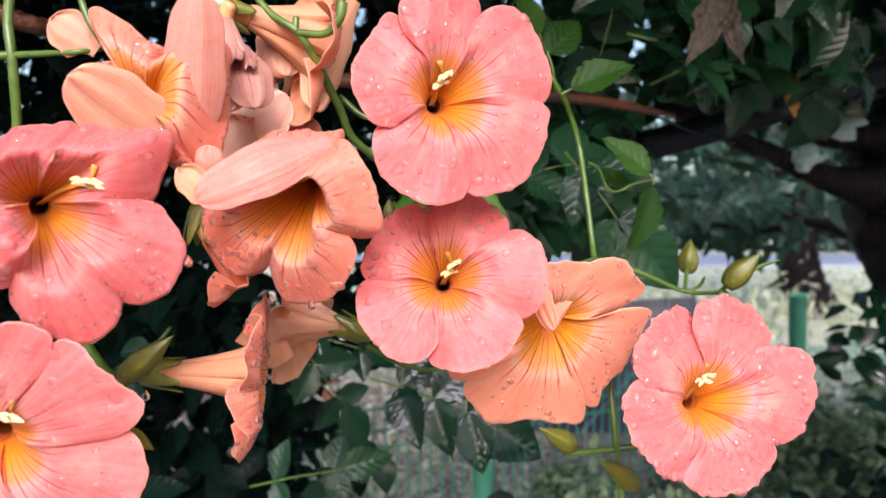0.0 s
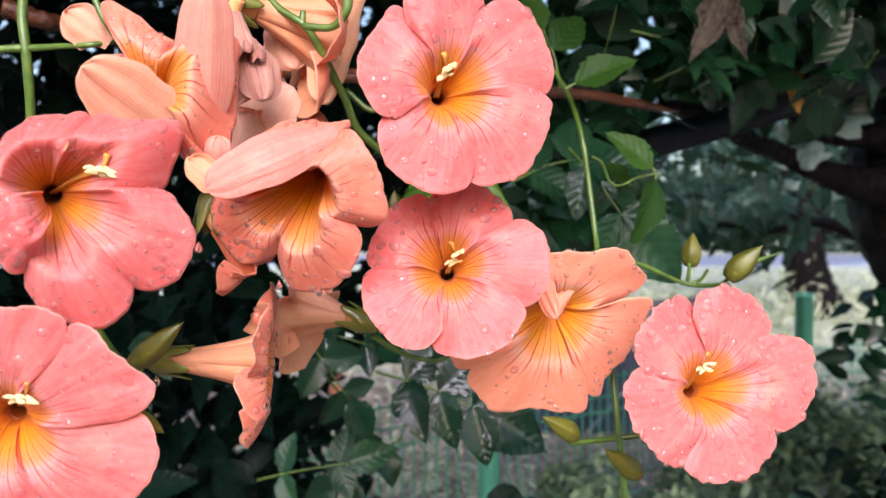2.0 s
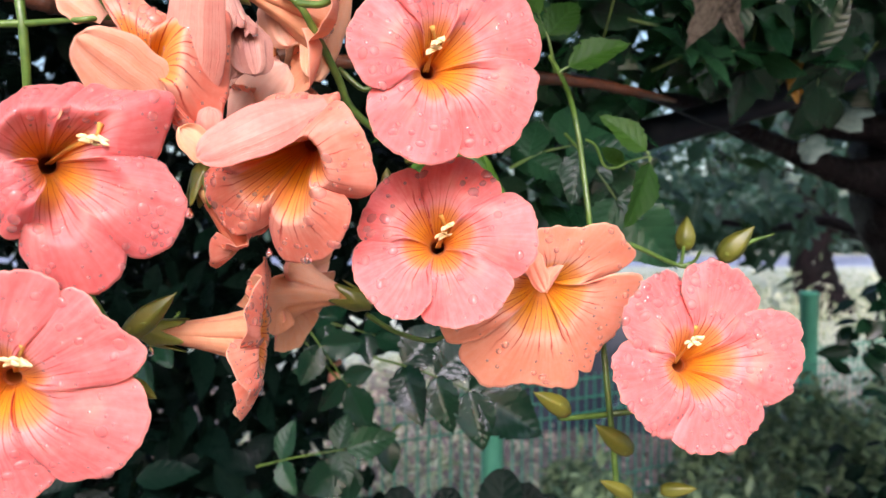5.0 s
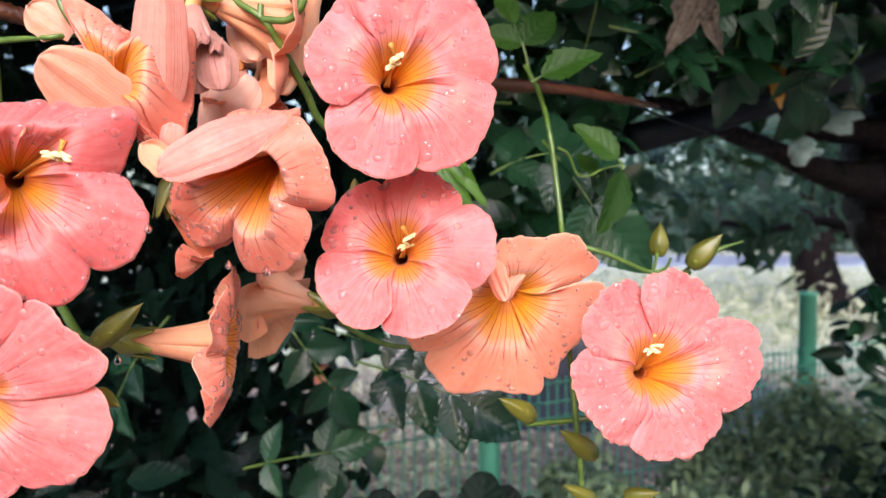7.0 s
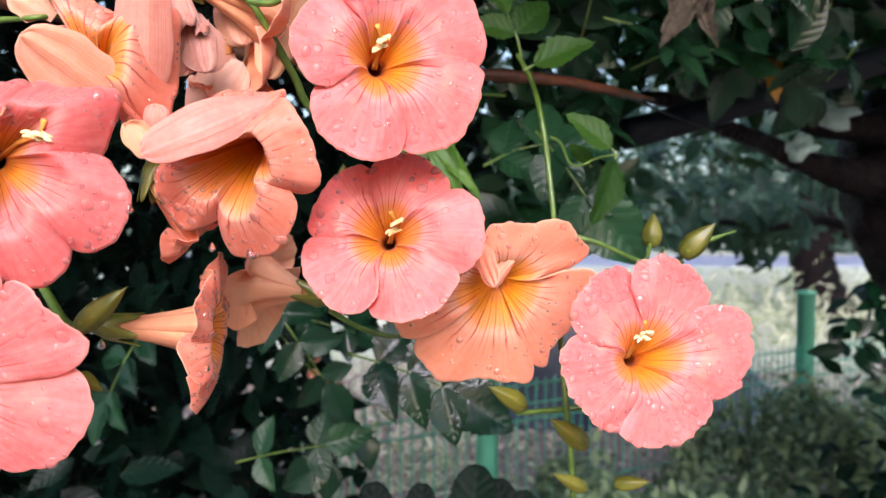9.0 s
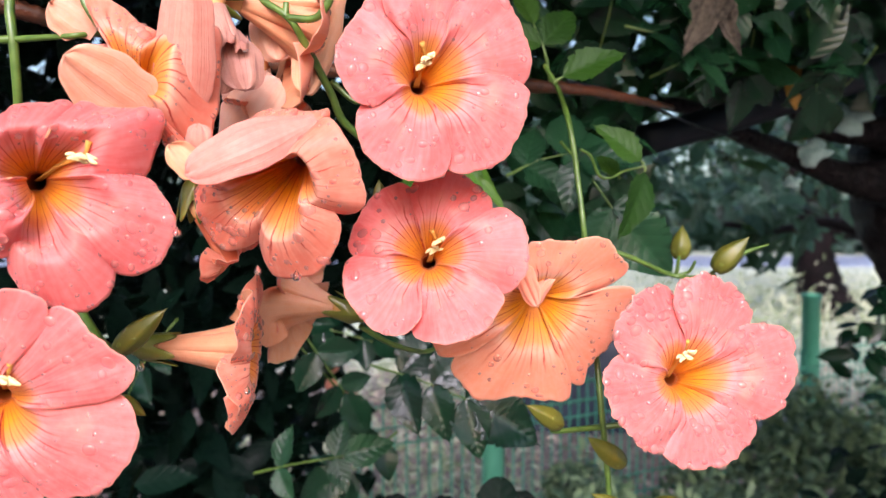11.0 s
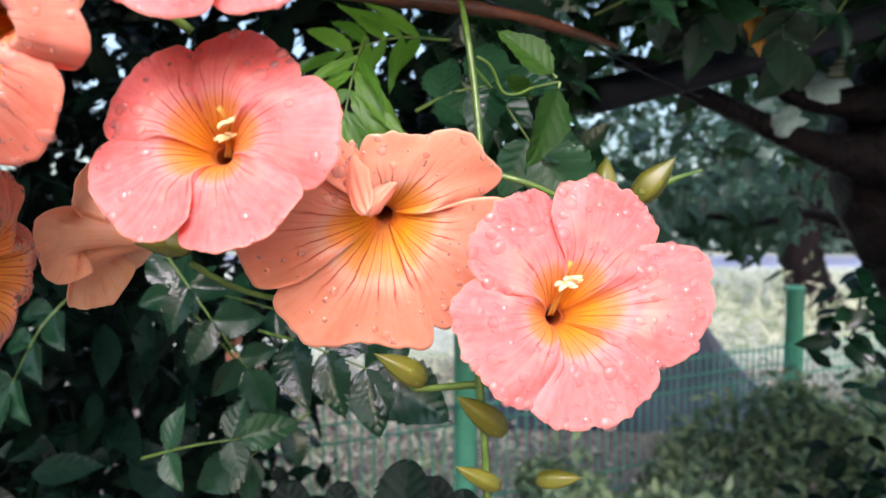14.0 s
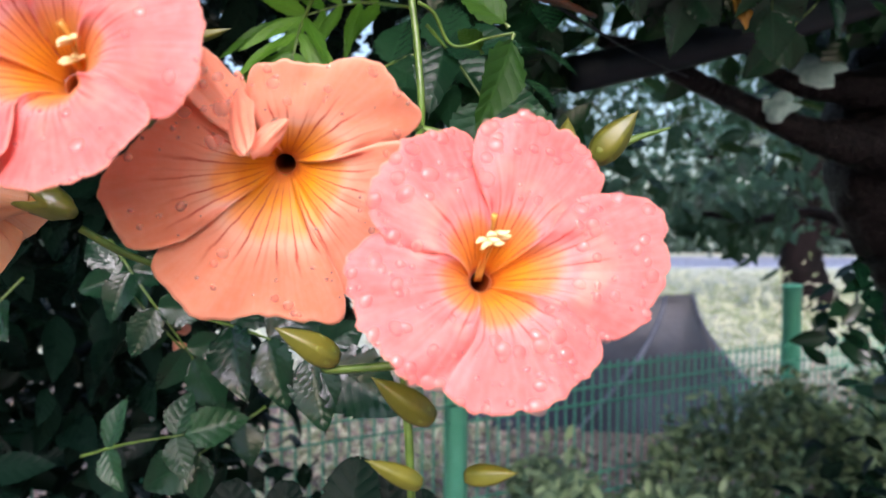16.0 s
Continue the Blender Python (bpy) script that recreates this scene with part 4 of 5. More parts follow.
pipe = root("black_pipe", Matrix.Translation(pp[0]), "black round pipe with a blunt cut end", "pipe")
part("pipe_body", mesh_of("pipe_body", *tube(np.array(pp) - np.array(pp[0]), [0.016, 0.016, 0.017, 0.018], 18, 4)), PIPE, pipe)


def tree(name, lines, label, bark=None):
    top = root(name, Matrix.Translation(lines[0][0][0]), label, "tree")
    off = np.array(lines[0][0][0])
    for i, (pts, rad) in enumerate(lines):
        nm = "trunk" if i == 0 else "limb"
        part(nm, mesh_of(nm, *tube(np.array(pts) - off, rad, 18 if i == 0 else 12, 10, 0.10, i)), bark or BARK_SHADED, top)
    return top


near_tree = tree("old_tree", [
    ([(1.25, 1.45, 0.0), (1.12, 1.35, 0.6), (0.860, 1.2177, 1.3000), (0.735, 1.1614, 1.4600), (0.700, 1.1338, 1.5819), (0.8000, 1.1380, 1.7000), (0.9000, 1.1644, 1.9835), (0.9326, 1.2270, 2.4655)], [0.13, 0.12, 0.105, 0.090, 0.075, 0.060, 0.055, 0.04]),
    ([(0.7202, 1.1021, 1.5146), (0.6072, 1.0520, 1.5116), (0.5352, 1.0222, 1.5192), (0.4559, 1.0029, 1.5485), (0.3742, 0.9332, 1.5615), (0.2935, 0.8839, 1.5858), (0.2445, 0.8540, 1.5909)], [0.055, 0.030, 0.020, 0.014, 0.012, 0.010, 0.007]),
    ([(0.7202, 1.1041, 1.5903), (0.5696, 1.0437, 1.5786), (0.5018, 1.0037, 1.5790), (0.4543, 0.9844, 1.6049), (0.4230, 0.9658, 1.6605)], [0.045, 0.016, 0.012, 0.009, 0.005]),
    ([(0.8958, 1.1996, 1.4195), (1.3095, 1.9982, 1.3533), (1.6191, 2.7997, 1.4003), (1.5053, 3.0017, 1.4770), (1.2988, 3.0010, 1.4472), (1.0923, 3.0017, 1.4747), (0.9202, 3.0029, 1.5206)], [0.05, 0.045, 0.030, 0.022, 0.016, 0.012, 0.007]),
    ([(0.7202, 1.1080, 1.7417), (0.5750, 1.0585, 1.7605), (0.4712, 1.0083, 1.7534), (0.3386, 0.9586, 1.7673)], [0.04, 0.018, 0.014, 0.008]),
], "old wet tree trunk, shade-darkened, leaning with crooked limbs")


def lichen_patch(place, n, w, seed):
    r = np.random.default_rng(seed)
    top = root("lichen", facing(place, n), "pale blue-green lichen patch on wet bark", "lichen", "lichen patches")
    verts, faces = [], []
    nk = 18
    lob = 1 + 0.25 * np.sin(np.arange(nk) * 1.3 + r.uniform(0, 6)) + r.uniform(-0.12, 0.12, nk)
    for j, (q, h) in enumerate(((1.0, 0.0), (0.97, 0.0035), (0.75, 0.006), (0.4, 0.0075), (0.1, 0.007))):
        for k in range(nk):
            a = 2 * math.pi * k / nk
            verts.append((w * q * lob[k] * math.cos(a), 0.75 * w * q * lob[k] * math.sin(a), h + r.uniform(-0.001, 0.001) - 0.004))
    for j in range(4):
        faces += [(j * nk + k, j * nk + (k + 1) % nk, (j + 1) * nk + (k + 1) % nk, (j + 1) * nk + k) for k in range(nk)]
    faces.append(tuple(4 * nk + k for k in range(nk)))
    part("lichen_crust", mesh_of("lichen_crust", verts, faces), LICHEN, top)


lichen_patch((0.4829, 0.9879, 1.5470), (-0.5, -0.8, 0.3), 0.024, 1)
lichen_patch((0.5285, 1.0041, 1.5943), (-0.2, -0.7, 0.6), 0.036, 2)
lichen_patch((0.4635, 1.0019, 1.5087), (-0.4, -0.9, 0.1), 0.011, 3)

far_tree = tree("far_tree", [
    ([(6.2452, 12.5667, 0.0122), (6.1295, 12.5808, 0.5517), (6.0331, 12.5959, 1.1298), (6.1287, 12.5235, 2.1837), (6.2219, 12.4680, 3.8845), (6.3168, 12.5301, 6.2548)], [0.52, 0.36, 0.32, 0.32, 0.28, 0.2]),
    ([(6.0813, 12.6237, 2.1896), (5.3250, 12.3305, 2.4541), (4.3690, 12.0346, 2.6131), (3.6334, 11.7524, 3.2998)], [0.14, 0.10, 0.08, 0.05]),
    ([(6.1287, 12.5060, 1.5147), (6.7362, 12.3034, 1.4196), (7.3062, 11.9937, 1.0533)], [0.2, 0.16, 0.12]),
], "tree with shade-darkened bark and spreading low branch", BARK_FAR_SHADED)

# ---- leaves ----


def leaflet_mesh(name, seed, ratio=0.52, teeth=9, fold=0.18, droop=0.16, tip=0.22, rows=46, point=1.0, quilt=0.016):
    """A toothed leaflet one unit long: base at 0, tip at y = 1, upper side z; the blade swells between its side veins."""
    r = np.random.default_rng(seed)
    cols = (-1.0, -0.8, -0.6, -0.4, -0.2, 0.0, 0.2, 0.4, 0.6, 0.8, 1.0)
    verts, uv = [], []
    twist = r.uniform(-0.25, 0.25)
    ph = r.uniform(0, 1)
    for j in range(rows):
        v = j / (rows - 1)
        body = math.sin(math.pi * min(1.0, (v / (1 - tip * 0.35)) ** 0.72)) if v < 1 - tip * 0.35 else 0.0
        if not point:
            body = max(0.0, 1 - (2 * v - 1) ** 2) ** 0.55
        w = 0.5 * ratio * max(body, 0.0) ** 0.85 * (1 - 0.12 * v) + 0.10 * ratio * max(0.0, 1 - abs(v - 0.86) / 0.14) * 0.9 * point
        if j in (0, rows - 1):
            w = 0.004
        saw = (v * teeth + ph) % 1.0
        for c in cols:
            rim = abs(c) == 1.0
            ww = w * (1 + (0.17 * (1 - saw) - 0.07) * rim)
            x = c * ww
            swell = abs(math.sin(math.pi * 6.5 * (v - 0.42 * abs(x) / (0.5 * ratio))))
            z = fold * abs(x) * 1.6 - droop * v * v + twist * x * v + 0.015 * math.sin(9 * v + 3 * c) * abs(c) + quilt * (swell ** 0.7 - 0.5) * min(1.0, abs(c) * 4) * min(1.0, w / (0.2 * ratio))
            yy = v + (0.030 * saw if rim else 0.0) + 0.10 * abs(c) * w
            verts.append((x, yy, z))
            uv.append((0.5 + 0.5 * c * (0.4 + 0.6 * w / (0.5 * ratio)), v))
    m = len(cols)
    faces = [(j * m + i, j * m + i + 1, (j + 1) * m + i + 1, (j + 1) * m + i) for j in range(rows - 1) for i in range(m - 1)]
    return mesh_of(name, verts, faces, uv)


LEAFLETS = {}
for key, mat in (("dark", LEAF_DARK), ("mid", LEAF_MID), ("new", LEAF_NEW), ("narrow", LEAF_NARROW), ("round", FOLIAGE_SHADED)):
    LEAFLETS[key] = [leaflet_mesh("leaflet", 60 + i, 0.62 + 0.06 * (i % 3), 8 + i % 3, 0.12 + 0.07 * (i % 2), 0.08 + 0.06 * (i % 4), point=0.35) for i in range(5)]
    if key == "new":
        LEAFLETS[key] = [leaflet_mesh("leaflet", 70 + i, 0.50 + 0.05 * i, 7, 0.16, 0.18) for i in range(3)]
    if key == "narrow":
        LEAFLETS[key] = [leaflet_mesh("leaflet", 80 + i, 0.19 + 0.03 * i, 6, 0.1, 0.12 + 0.05 * i, quilt=0.003) for i in range(3)]
    if key == "round":
        LEAFLETS[key] = [leaflet_mesh("leaflet", 90 + i, 0.70, 9, 0.12, 0.1, 0.0, point=0.0, quilt=0.006) for i in range(3)]
    for me in LEAFLETS[key]:
        me.materials.append(mat)


def vine_leaf(base, tip, size, pairs, tone, label, seed, up=(0, -0.55, 0.83), sag=0.1, spread=58):
    """A pinnate leaf: a thin curved rachis with opposite leaflets and one at its end."""
    r = random.Random(seed)
    base, tip, up = Vector(base), Vector(tip), Vector(up).normalized()
    way = (tip - base)
    L = way.length
    top = root("vine_leaf", Matrix.Translation(base), label, "leaf", "pinnate vine leaves")
    line = [Vector((0, 0, 0)), way * 0.5 + up * sag * L, way]
    pts = smooth_line([tuple(p) for p in line], 8)
    part("rachis", mesh_of("rachis", *tube(pts, [0.0011, 0.0008, 0.0005], 6, 1)), STALK, top)
    spots = [(0.30 + 0.62 * i / max(1, pairs - 1) if pairs > 1 else 0.6, s) for i in range(pairs) for s in (-1, 1)] + [(1.0, 0)]
    for q, s in spots:
        i = min(len(pts) - 2, int(q * (len(pts) - 1)))
        p = Vector(pts[i] + (pts[i + 1] - pts[i]) * (q * (len(pts) - 1) - i))
        along = Vector(pts[i + 1] - pts[i]).normalized()
        nrm = (up - along * up.dot(along)).normalized()
        side = along.cross(nrm)
        ang = radians(spread + r.uniform(-10, 10)) if s else radians(r.uniform(-8, 8))
        y = (along * math.cos(ang) + side * (s if s else 1) * math.sin(ang)).normalized()
        z = (nrm + Vector((r.uniform(-1, 1), r.uniform(-1, 1), r.uniform(-1, 1))) * 0.28).normalized()
        z = (z - y * z.dot(y)).normalized()
        x = y.cross(z)
        sc = size * r.uniform(0.82, 1.1) * (1.12 if s == 0 else 1.0 - 0.25 * abs(q - 0.62))
        m = Matrix.Translation(p) @ Matrix((x, y, z)).transposed().to_4x4() @ Matrix.Scale(sc, 4)
        part("leaflet", r.choice(LEAFLETS[tone]), None, top, "", m)
    return top


GLOSSY = "dark green glossy pinnate leaf with toothed leaflets"
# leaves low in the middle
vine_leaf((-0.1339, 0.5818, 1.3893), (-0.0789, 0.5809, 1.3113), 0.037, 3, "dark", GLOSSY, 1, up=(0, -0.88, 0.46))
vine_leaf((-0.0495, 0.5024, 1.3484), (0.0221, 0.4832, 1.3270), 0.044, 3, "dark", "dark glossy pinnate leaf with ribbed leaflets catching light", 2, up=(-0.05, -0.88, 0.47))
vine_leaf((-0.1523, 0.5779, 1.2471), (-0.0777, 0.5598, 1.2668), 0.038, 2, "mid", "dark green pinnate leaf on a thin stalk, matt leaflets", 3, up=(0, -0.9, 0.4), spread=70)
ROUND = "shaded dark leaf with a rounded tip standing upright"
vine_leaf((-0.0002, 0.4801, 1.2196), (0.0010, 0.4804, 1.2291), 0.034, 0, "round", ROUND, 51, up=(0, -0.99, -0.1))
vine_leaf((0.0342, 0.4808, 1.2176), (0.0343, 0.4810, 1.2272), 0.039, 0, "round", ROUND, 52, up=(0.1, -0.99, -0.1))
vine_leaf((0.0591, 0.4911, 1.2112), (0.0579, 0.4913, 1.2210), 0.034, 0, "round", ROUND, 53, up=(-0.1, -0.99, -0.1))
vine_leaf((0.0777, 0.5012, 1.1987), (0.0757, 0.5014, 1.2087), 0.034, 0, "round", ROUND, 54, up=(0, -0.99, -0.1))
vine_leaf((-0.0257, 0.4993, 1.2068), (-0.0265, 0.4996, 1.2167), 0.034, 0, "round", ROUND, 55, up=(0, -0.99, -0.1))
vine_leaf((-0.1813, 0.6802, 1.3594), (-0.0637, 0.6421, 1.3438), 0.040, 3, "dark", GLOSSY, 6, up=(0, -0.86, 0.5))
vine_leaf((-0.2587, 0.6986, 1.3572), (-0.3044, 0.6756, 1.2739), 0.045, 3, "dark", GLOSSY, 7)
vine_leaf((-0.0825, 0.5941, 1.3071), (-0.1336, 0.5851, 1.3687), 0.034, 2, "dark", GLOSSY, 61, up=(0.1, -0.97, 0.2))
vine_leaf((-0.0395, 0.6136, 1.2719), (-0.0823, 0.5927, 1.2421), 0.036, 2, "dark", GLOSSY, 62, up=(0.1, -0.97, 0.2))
# leaves behind and beside the upper flower
vine_leaf((0.1030, 0.4140, 1.4712), (0.1022, 0.4150, 1.4727), 0.023, 0, "new", "small upright yellow-green leaf on the curved stalk", 8, up=(-0.3, -0.9, 0.2), sag=0.02)
vine_leaf((0.0623, 0.3900, 1.5210), (0.0675, 0.3893, 1.5239), 0.034, 0, "new", "single toothed green leaf at the stalk's joint", 19, up=(-0.1, -0.85, 0.5), sag=0.02)
vine_leaf((0.0661, 0.4322, 1.5295), (0.0562, 0.4331, 1.5640), 0.036, 1, "new", "bright green young leaf rising from the joint", 9, up=(0.2, -0.9, 0.3))
vine_leaf((0.1154, 0.4052, 1.4772), (0.1147, 0.4044, 1.4743), 0.034, 0, "new", "drooping bright green toothed leaf on a curved stalk", 10, up=(0.6, -0.75, 0.2), sag=0.02)
stems("leaf_stalk", [([(0.0766, 0.389, 1.4852), (0.0827, 0.393, 1.482), (0.0884, 0.398, 1.4719), (0.095, 0.4, 1.4708), (0.1038, 0.404, 1.4749), (0.1154, 0.405, 1.4775)], [0.0008, 0.0008, 0.0007, 0.0006])], STALK, "thin curved green leaf stalk")
vine_leaf((0.1131, 0.4000, 1.4783), (0.1115, 0.3997, 1.4800), 0.030, 0, "new", "small upright bright green toothed leaf", 18, up=(0.35, -0.9, 0.25), sag=0.02)
vine_leaf((0.0777, 0.4714, 1.4991), (0.1088, 0.4502, 1.4523), 0.046, 2, "mid", GLOSSY, 11, up=(-0.1, -0.95, 0.2), spread=50)
vine_leaf((0.0444, 0.5009, 1.4793), (0.0864, 0.5013, 1.4946), 0.046, 2, "mid", GLOSSY, 12, up=(0, -0.8, 0.5))
vine_leaf((0.0138, 0.5084, 1.5249), (0.0040, 0.4871, 1.4734), 0.054, 4, "narrow", "bright green pinnate leaf with narrow leaflets", 13, up=(0, -0.9, 0.4), spread=40)
vine_leaf((0.0656, 0.5893, 1.5438), (-0.0079, 0.5684, 1.5308), 0.054, 5, "narrow", "long green pinnate leaf under the canopy", 14, up=(0, -0.85, 0.5))
vine_leaf((0.1371, 0.5540, 1.5958), (0.1953, 0.5633, 1.5685), 0.040, 3, "mid", GLOSSY, 15)
vine_leaf((0.1736, 0.6234, 1.5717), (0.2447, 0.6238, 1.5883), 0.036, 3, "mid", GLOSSY, 16)
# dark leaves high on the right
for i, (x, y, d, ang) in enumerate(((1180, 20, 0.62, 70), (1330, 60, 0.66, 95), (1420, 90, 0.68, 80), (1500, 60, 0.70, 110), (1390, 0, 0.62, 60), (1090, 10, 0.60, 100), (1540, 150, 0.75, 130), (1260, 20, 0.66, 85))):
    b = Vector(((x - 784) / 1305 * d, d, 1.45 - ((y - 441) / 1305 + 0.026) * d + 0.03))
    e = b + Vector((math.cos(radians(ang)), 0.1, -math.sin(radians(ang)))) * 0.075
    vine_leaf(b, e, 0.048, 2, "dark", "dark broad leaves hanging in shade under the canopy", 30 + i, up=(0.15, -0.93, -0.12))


def withered(place, blades, mat, label, seed):
    """A shrivelled leaf: hanging, crumpled blades that taper to points; blades: tip and half width."""
    top = root("withered_leaf", Matrix.Translation(place), label, "dead leaf")
    r = np.random.default_rng(seed)
    for t, width in blades:
        line = smooth_line([(0, 0, 0), tuple(np.array(t) * 0.55 + (-0.25 * t[0], 0.004, 0.0)), t], 12)
        verts, faces = [], []
        n = len(line)
        for j, p in enumerate(line):
            q = j / (n - 1)
            w = width * (0.62 + 0.5 * math.sin(math.pi * min(1, 0.1 + 0.75 * q))) * (1 - q ** 2.6) + 0.0003
            for k in range(17):
                c = k / 8 - 1
                fold = math.sin(9 * c + 4 * q + seed) * 0.10 + math.sin(23 * c - 6 * q) * 0.05
                rag = 1 + (0.16 * math.sin(19 * q + 3 * c + seed) + 0.1 * r.uniform(-1, 1)) * (abs(c) > 0.95)
                verts.append((p[0] + w * c * rag, p[1] + w * (fold - 0.5 * c * c), p[2] + 0.0006 * r.uniform(-1, 1) + 0.12 * w * abs(c)))
        faces = [(j * 17 + k, j * 17 + k + 1, j * 17 + 18 + k, j * 17 + 17 + k) for j in range(n - 1) for k in range(16)]
        part("blade", mesh_of("blade", verts, faces), mat, top)
    return top


withered((0.1973, 0.5248, 1.6276), (((-0.026, 0.0, -0.062), 0.0135), ((0.018, 0.006, -0.060), 0.0085)), DEAD, "brown withered hanging leaf, torn and speckled", 3)
withered((0.3110, 0.6639, 1.5897), (((0.004, 0.0, -0.040), 0.008),), YELLOW_LEAF, "small yellow-orange fading leaf", 4)

# ---- masses of foliage ----


def simple_leaf(rows=6, ratio=0.5):
    v, f, u = [], [], []
    for j in range(rows):
        q = j / (rows - 1)
        w = 0.5 * ratio * math.sin(math.pi * min(1, q ** 0.8 * 0.97 + 0.02)) + 0.004
        for c in (-1, 0, 1):
            v.append((c * w, q, 0.22 * abs(c) * w - 0.14 * q * q))
            u.append((0.5 + 0.5 * c * w / (0.5 * ratio), q))
    for j in range(rows - 1):
        f += [(3 * j + i, 3 * j + i + 1, 3 * j + i + 4, 3 * j + i + 3) for i in (0, 1)]
    return np.array(v), f, np.array(u)


def foliage(name, places, sizes, mat, label, category, seed, up=(0, -0.5, 0.8), loose=0.7, ratio=0.5, rows=6, kind="stuff", parent=None):
    """Many leaves as one mass, each turned its own way, hanging outwards and down."""
    r = np.random.default_rng(seed)
    lv, lf, lu = simple_leaf(rows, ratio)
    n = len(places)
    z = np.array(up, float)[None] + loose * r.normal(size=(n, 3))
    z /= np.linalg.norm(z, axis=1)[:, None]
    y = r.normal(size=(n, 3)) + np.array((0, -0.2, -0.7))
    y -= z * (y * z).sum(1)[:, None]
    y /= np.linalg.norm(y, axis=1)[:, None]
    x = np.cross(y, z)
    sizes = np.broadcast_to(sizes, (n,))
    rot = np.stack([x, y, z], axis=2) * sizes[:, None, None]
    verts = (np.einsum("nij,kj->nki", rot, lv) + np.asarray(places)[:, None, :]).reshape(-1, 3)
    m = len(lv)
    lf = np.array(lf)
    faces = (lf[None] + (np.arange(n) * m)[:, None, None]).reshape(-1, 4)
    me = bpy.data.meshes.new(name)
    me.vertices.add(len(verts))
    me.vertices.foreach_set("co", verts.ravel())
    me.loops.add(faces.size)
    me.loops.foreach_set("vertex_index", faces.ravel().astype(np.int32))
    me.polygons.add(len(faces))
    me.polygons.foreach_set("loop_start", np.arange(0, faces.size, 4, dtype=np.int32))
    me.polygons.foreach_set("use_smooth", np.full(len(faces), True))
    layer = me.uv_layers.new(name="UVMap")
    layer.data.foreach_set("uv", np.tile(lu, (n, 1))[faces.ravel()].astype(np.float32).ravel())
    me.update(calc_edges=True)
    me.materials.append(mat)
    return tagged(part(name, me, mat, parent), label, category, "", kind)


def box_places(n, lo, hi, seed, clumps=0, spread=0.1):
    """Random places in a box, gathered in clumps if asked."""
    r = np.random.default_rng(seed)
    lo, hi = np.array(lo, float), np.array(hi, float)
    if not clumps:
        return r.uniform(lo, hi, (n, 3))
    c = r.uniform(lo, hi, (clumps, 3))
    return c[r.integers(0, clumps, n)] + r.normal(size=(n, 3)) * spread


def cut(p, keep):
    return p[keep(p)]


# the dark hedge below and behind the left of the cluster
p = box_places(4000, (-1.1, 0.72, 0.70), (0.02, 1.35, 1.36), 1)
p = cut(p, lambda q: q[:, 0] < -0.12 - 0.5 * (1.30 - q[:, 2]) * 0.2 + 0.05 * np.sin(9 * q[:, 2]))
foliage("hedge", p, nrng.uniform(0.035, 0.065, len(p)), FOLIAGE_SHADED, "dense green hedge leaves, coloured as in deep shade", "hedge", 1)
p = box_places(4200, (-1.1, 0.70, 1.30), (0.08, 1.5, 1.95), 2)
foliage("vine_foliage", p, nrng.uniform(0.035, 0.06, len(p)), FOLIAGE_SHADED, "shade-darkened vine foliage behind the flowers", "foliage", 2)
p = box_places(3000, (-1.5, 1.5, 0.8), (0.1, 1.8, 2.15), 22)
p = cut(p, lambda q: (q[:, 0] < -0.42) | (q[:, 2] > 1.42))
foliage("hedge", p, nrng.uniform(0.06, 0.09, len(p)), FOLIAGE_SHADED, "dense shade-darkened leaves behind the vine", "hedge", 22)
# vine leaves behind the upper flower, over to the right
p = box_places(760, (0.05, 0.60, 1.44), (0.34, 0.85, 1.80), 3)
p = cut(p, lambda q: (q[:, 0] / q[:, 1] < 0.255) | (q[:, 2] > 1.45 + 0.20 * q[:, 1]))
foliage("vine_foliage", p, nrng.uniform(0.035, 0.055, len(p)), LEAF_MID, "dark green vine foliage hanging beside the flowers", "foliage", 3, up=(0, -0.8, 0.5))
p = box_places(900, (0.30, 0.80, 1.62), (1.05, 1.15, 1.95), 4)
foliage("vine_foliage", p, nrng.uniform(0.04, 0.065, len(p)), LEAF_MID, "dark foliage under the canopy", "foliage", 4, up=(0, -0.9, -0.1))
# canopy overhead; its boxes nearest the eye are unseen, added to shade the background
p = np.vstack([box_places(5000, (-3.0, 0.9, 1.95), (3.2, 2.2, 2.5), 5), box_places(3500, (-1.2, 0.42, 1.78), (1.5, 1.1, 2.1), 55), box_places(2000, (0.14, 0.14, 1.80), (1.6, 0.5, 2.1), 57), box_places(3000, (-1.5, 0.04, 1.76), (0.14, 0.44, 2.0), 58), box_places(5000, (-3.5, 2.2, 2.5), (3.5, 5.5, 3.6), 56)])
foliage("canopy", p, nrng.uniform(0.05, 0.09, len(p)), FOLIAGE_SHADED, "dense leafy canopy overhead with small gaps, near part unseen, added for shade", "foliage", 5, up=(0, 0, 1), loose=0.5)
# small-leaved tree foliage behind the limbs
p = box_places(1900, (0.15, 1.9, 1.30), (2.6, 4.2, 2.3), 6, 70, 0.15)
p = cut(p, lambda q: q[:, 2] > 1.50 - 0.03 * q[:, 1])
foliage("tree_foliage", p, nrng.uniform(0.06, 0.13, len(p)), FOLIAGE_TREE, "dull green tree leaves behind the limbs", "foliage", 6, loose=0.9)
p = box_places(900, (0.66, 1.05, 0.75), (1.3, 1.5, 1.38), 7)
p = cut(p, lambda q: q[:, 0] / q[:, 1] > 0.575 + 0.05 * np.sin(14 * q[:, 2]))
foliage("shrub_foliage", p, nrng.uniform(0.04, 0.06, len(p)), LEAF_DARK, "dark leaves at the foot of the old tree", "foliage", 7)
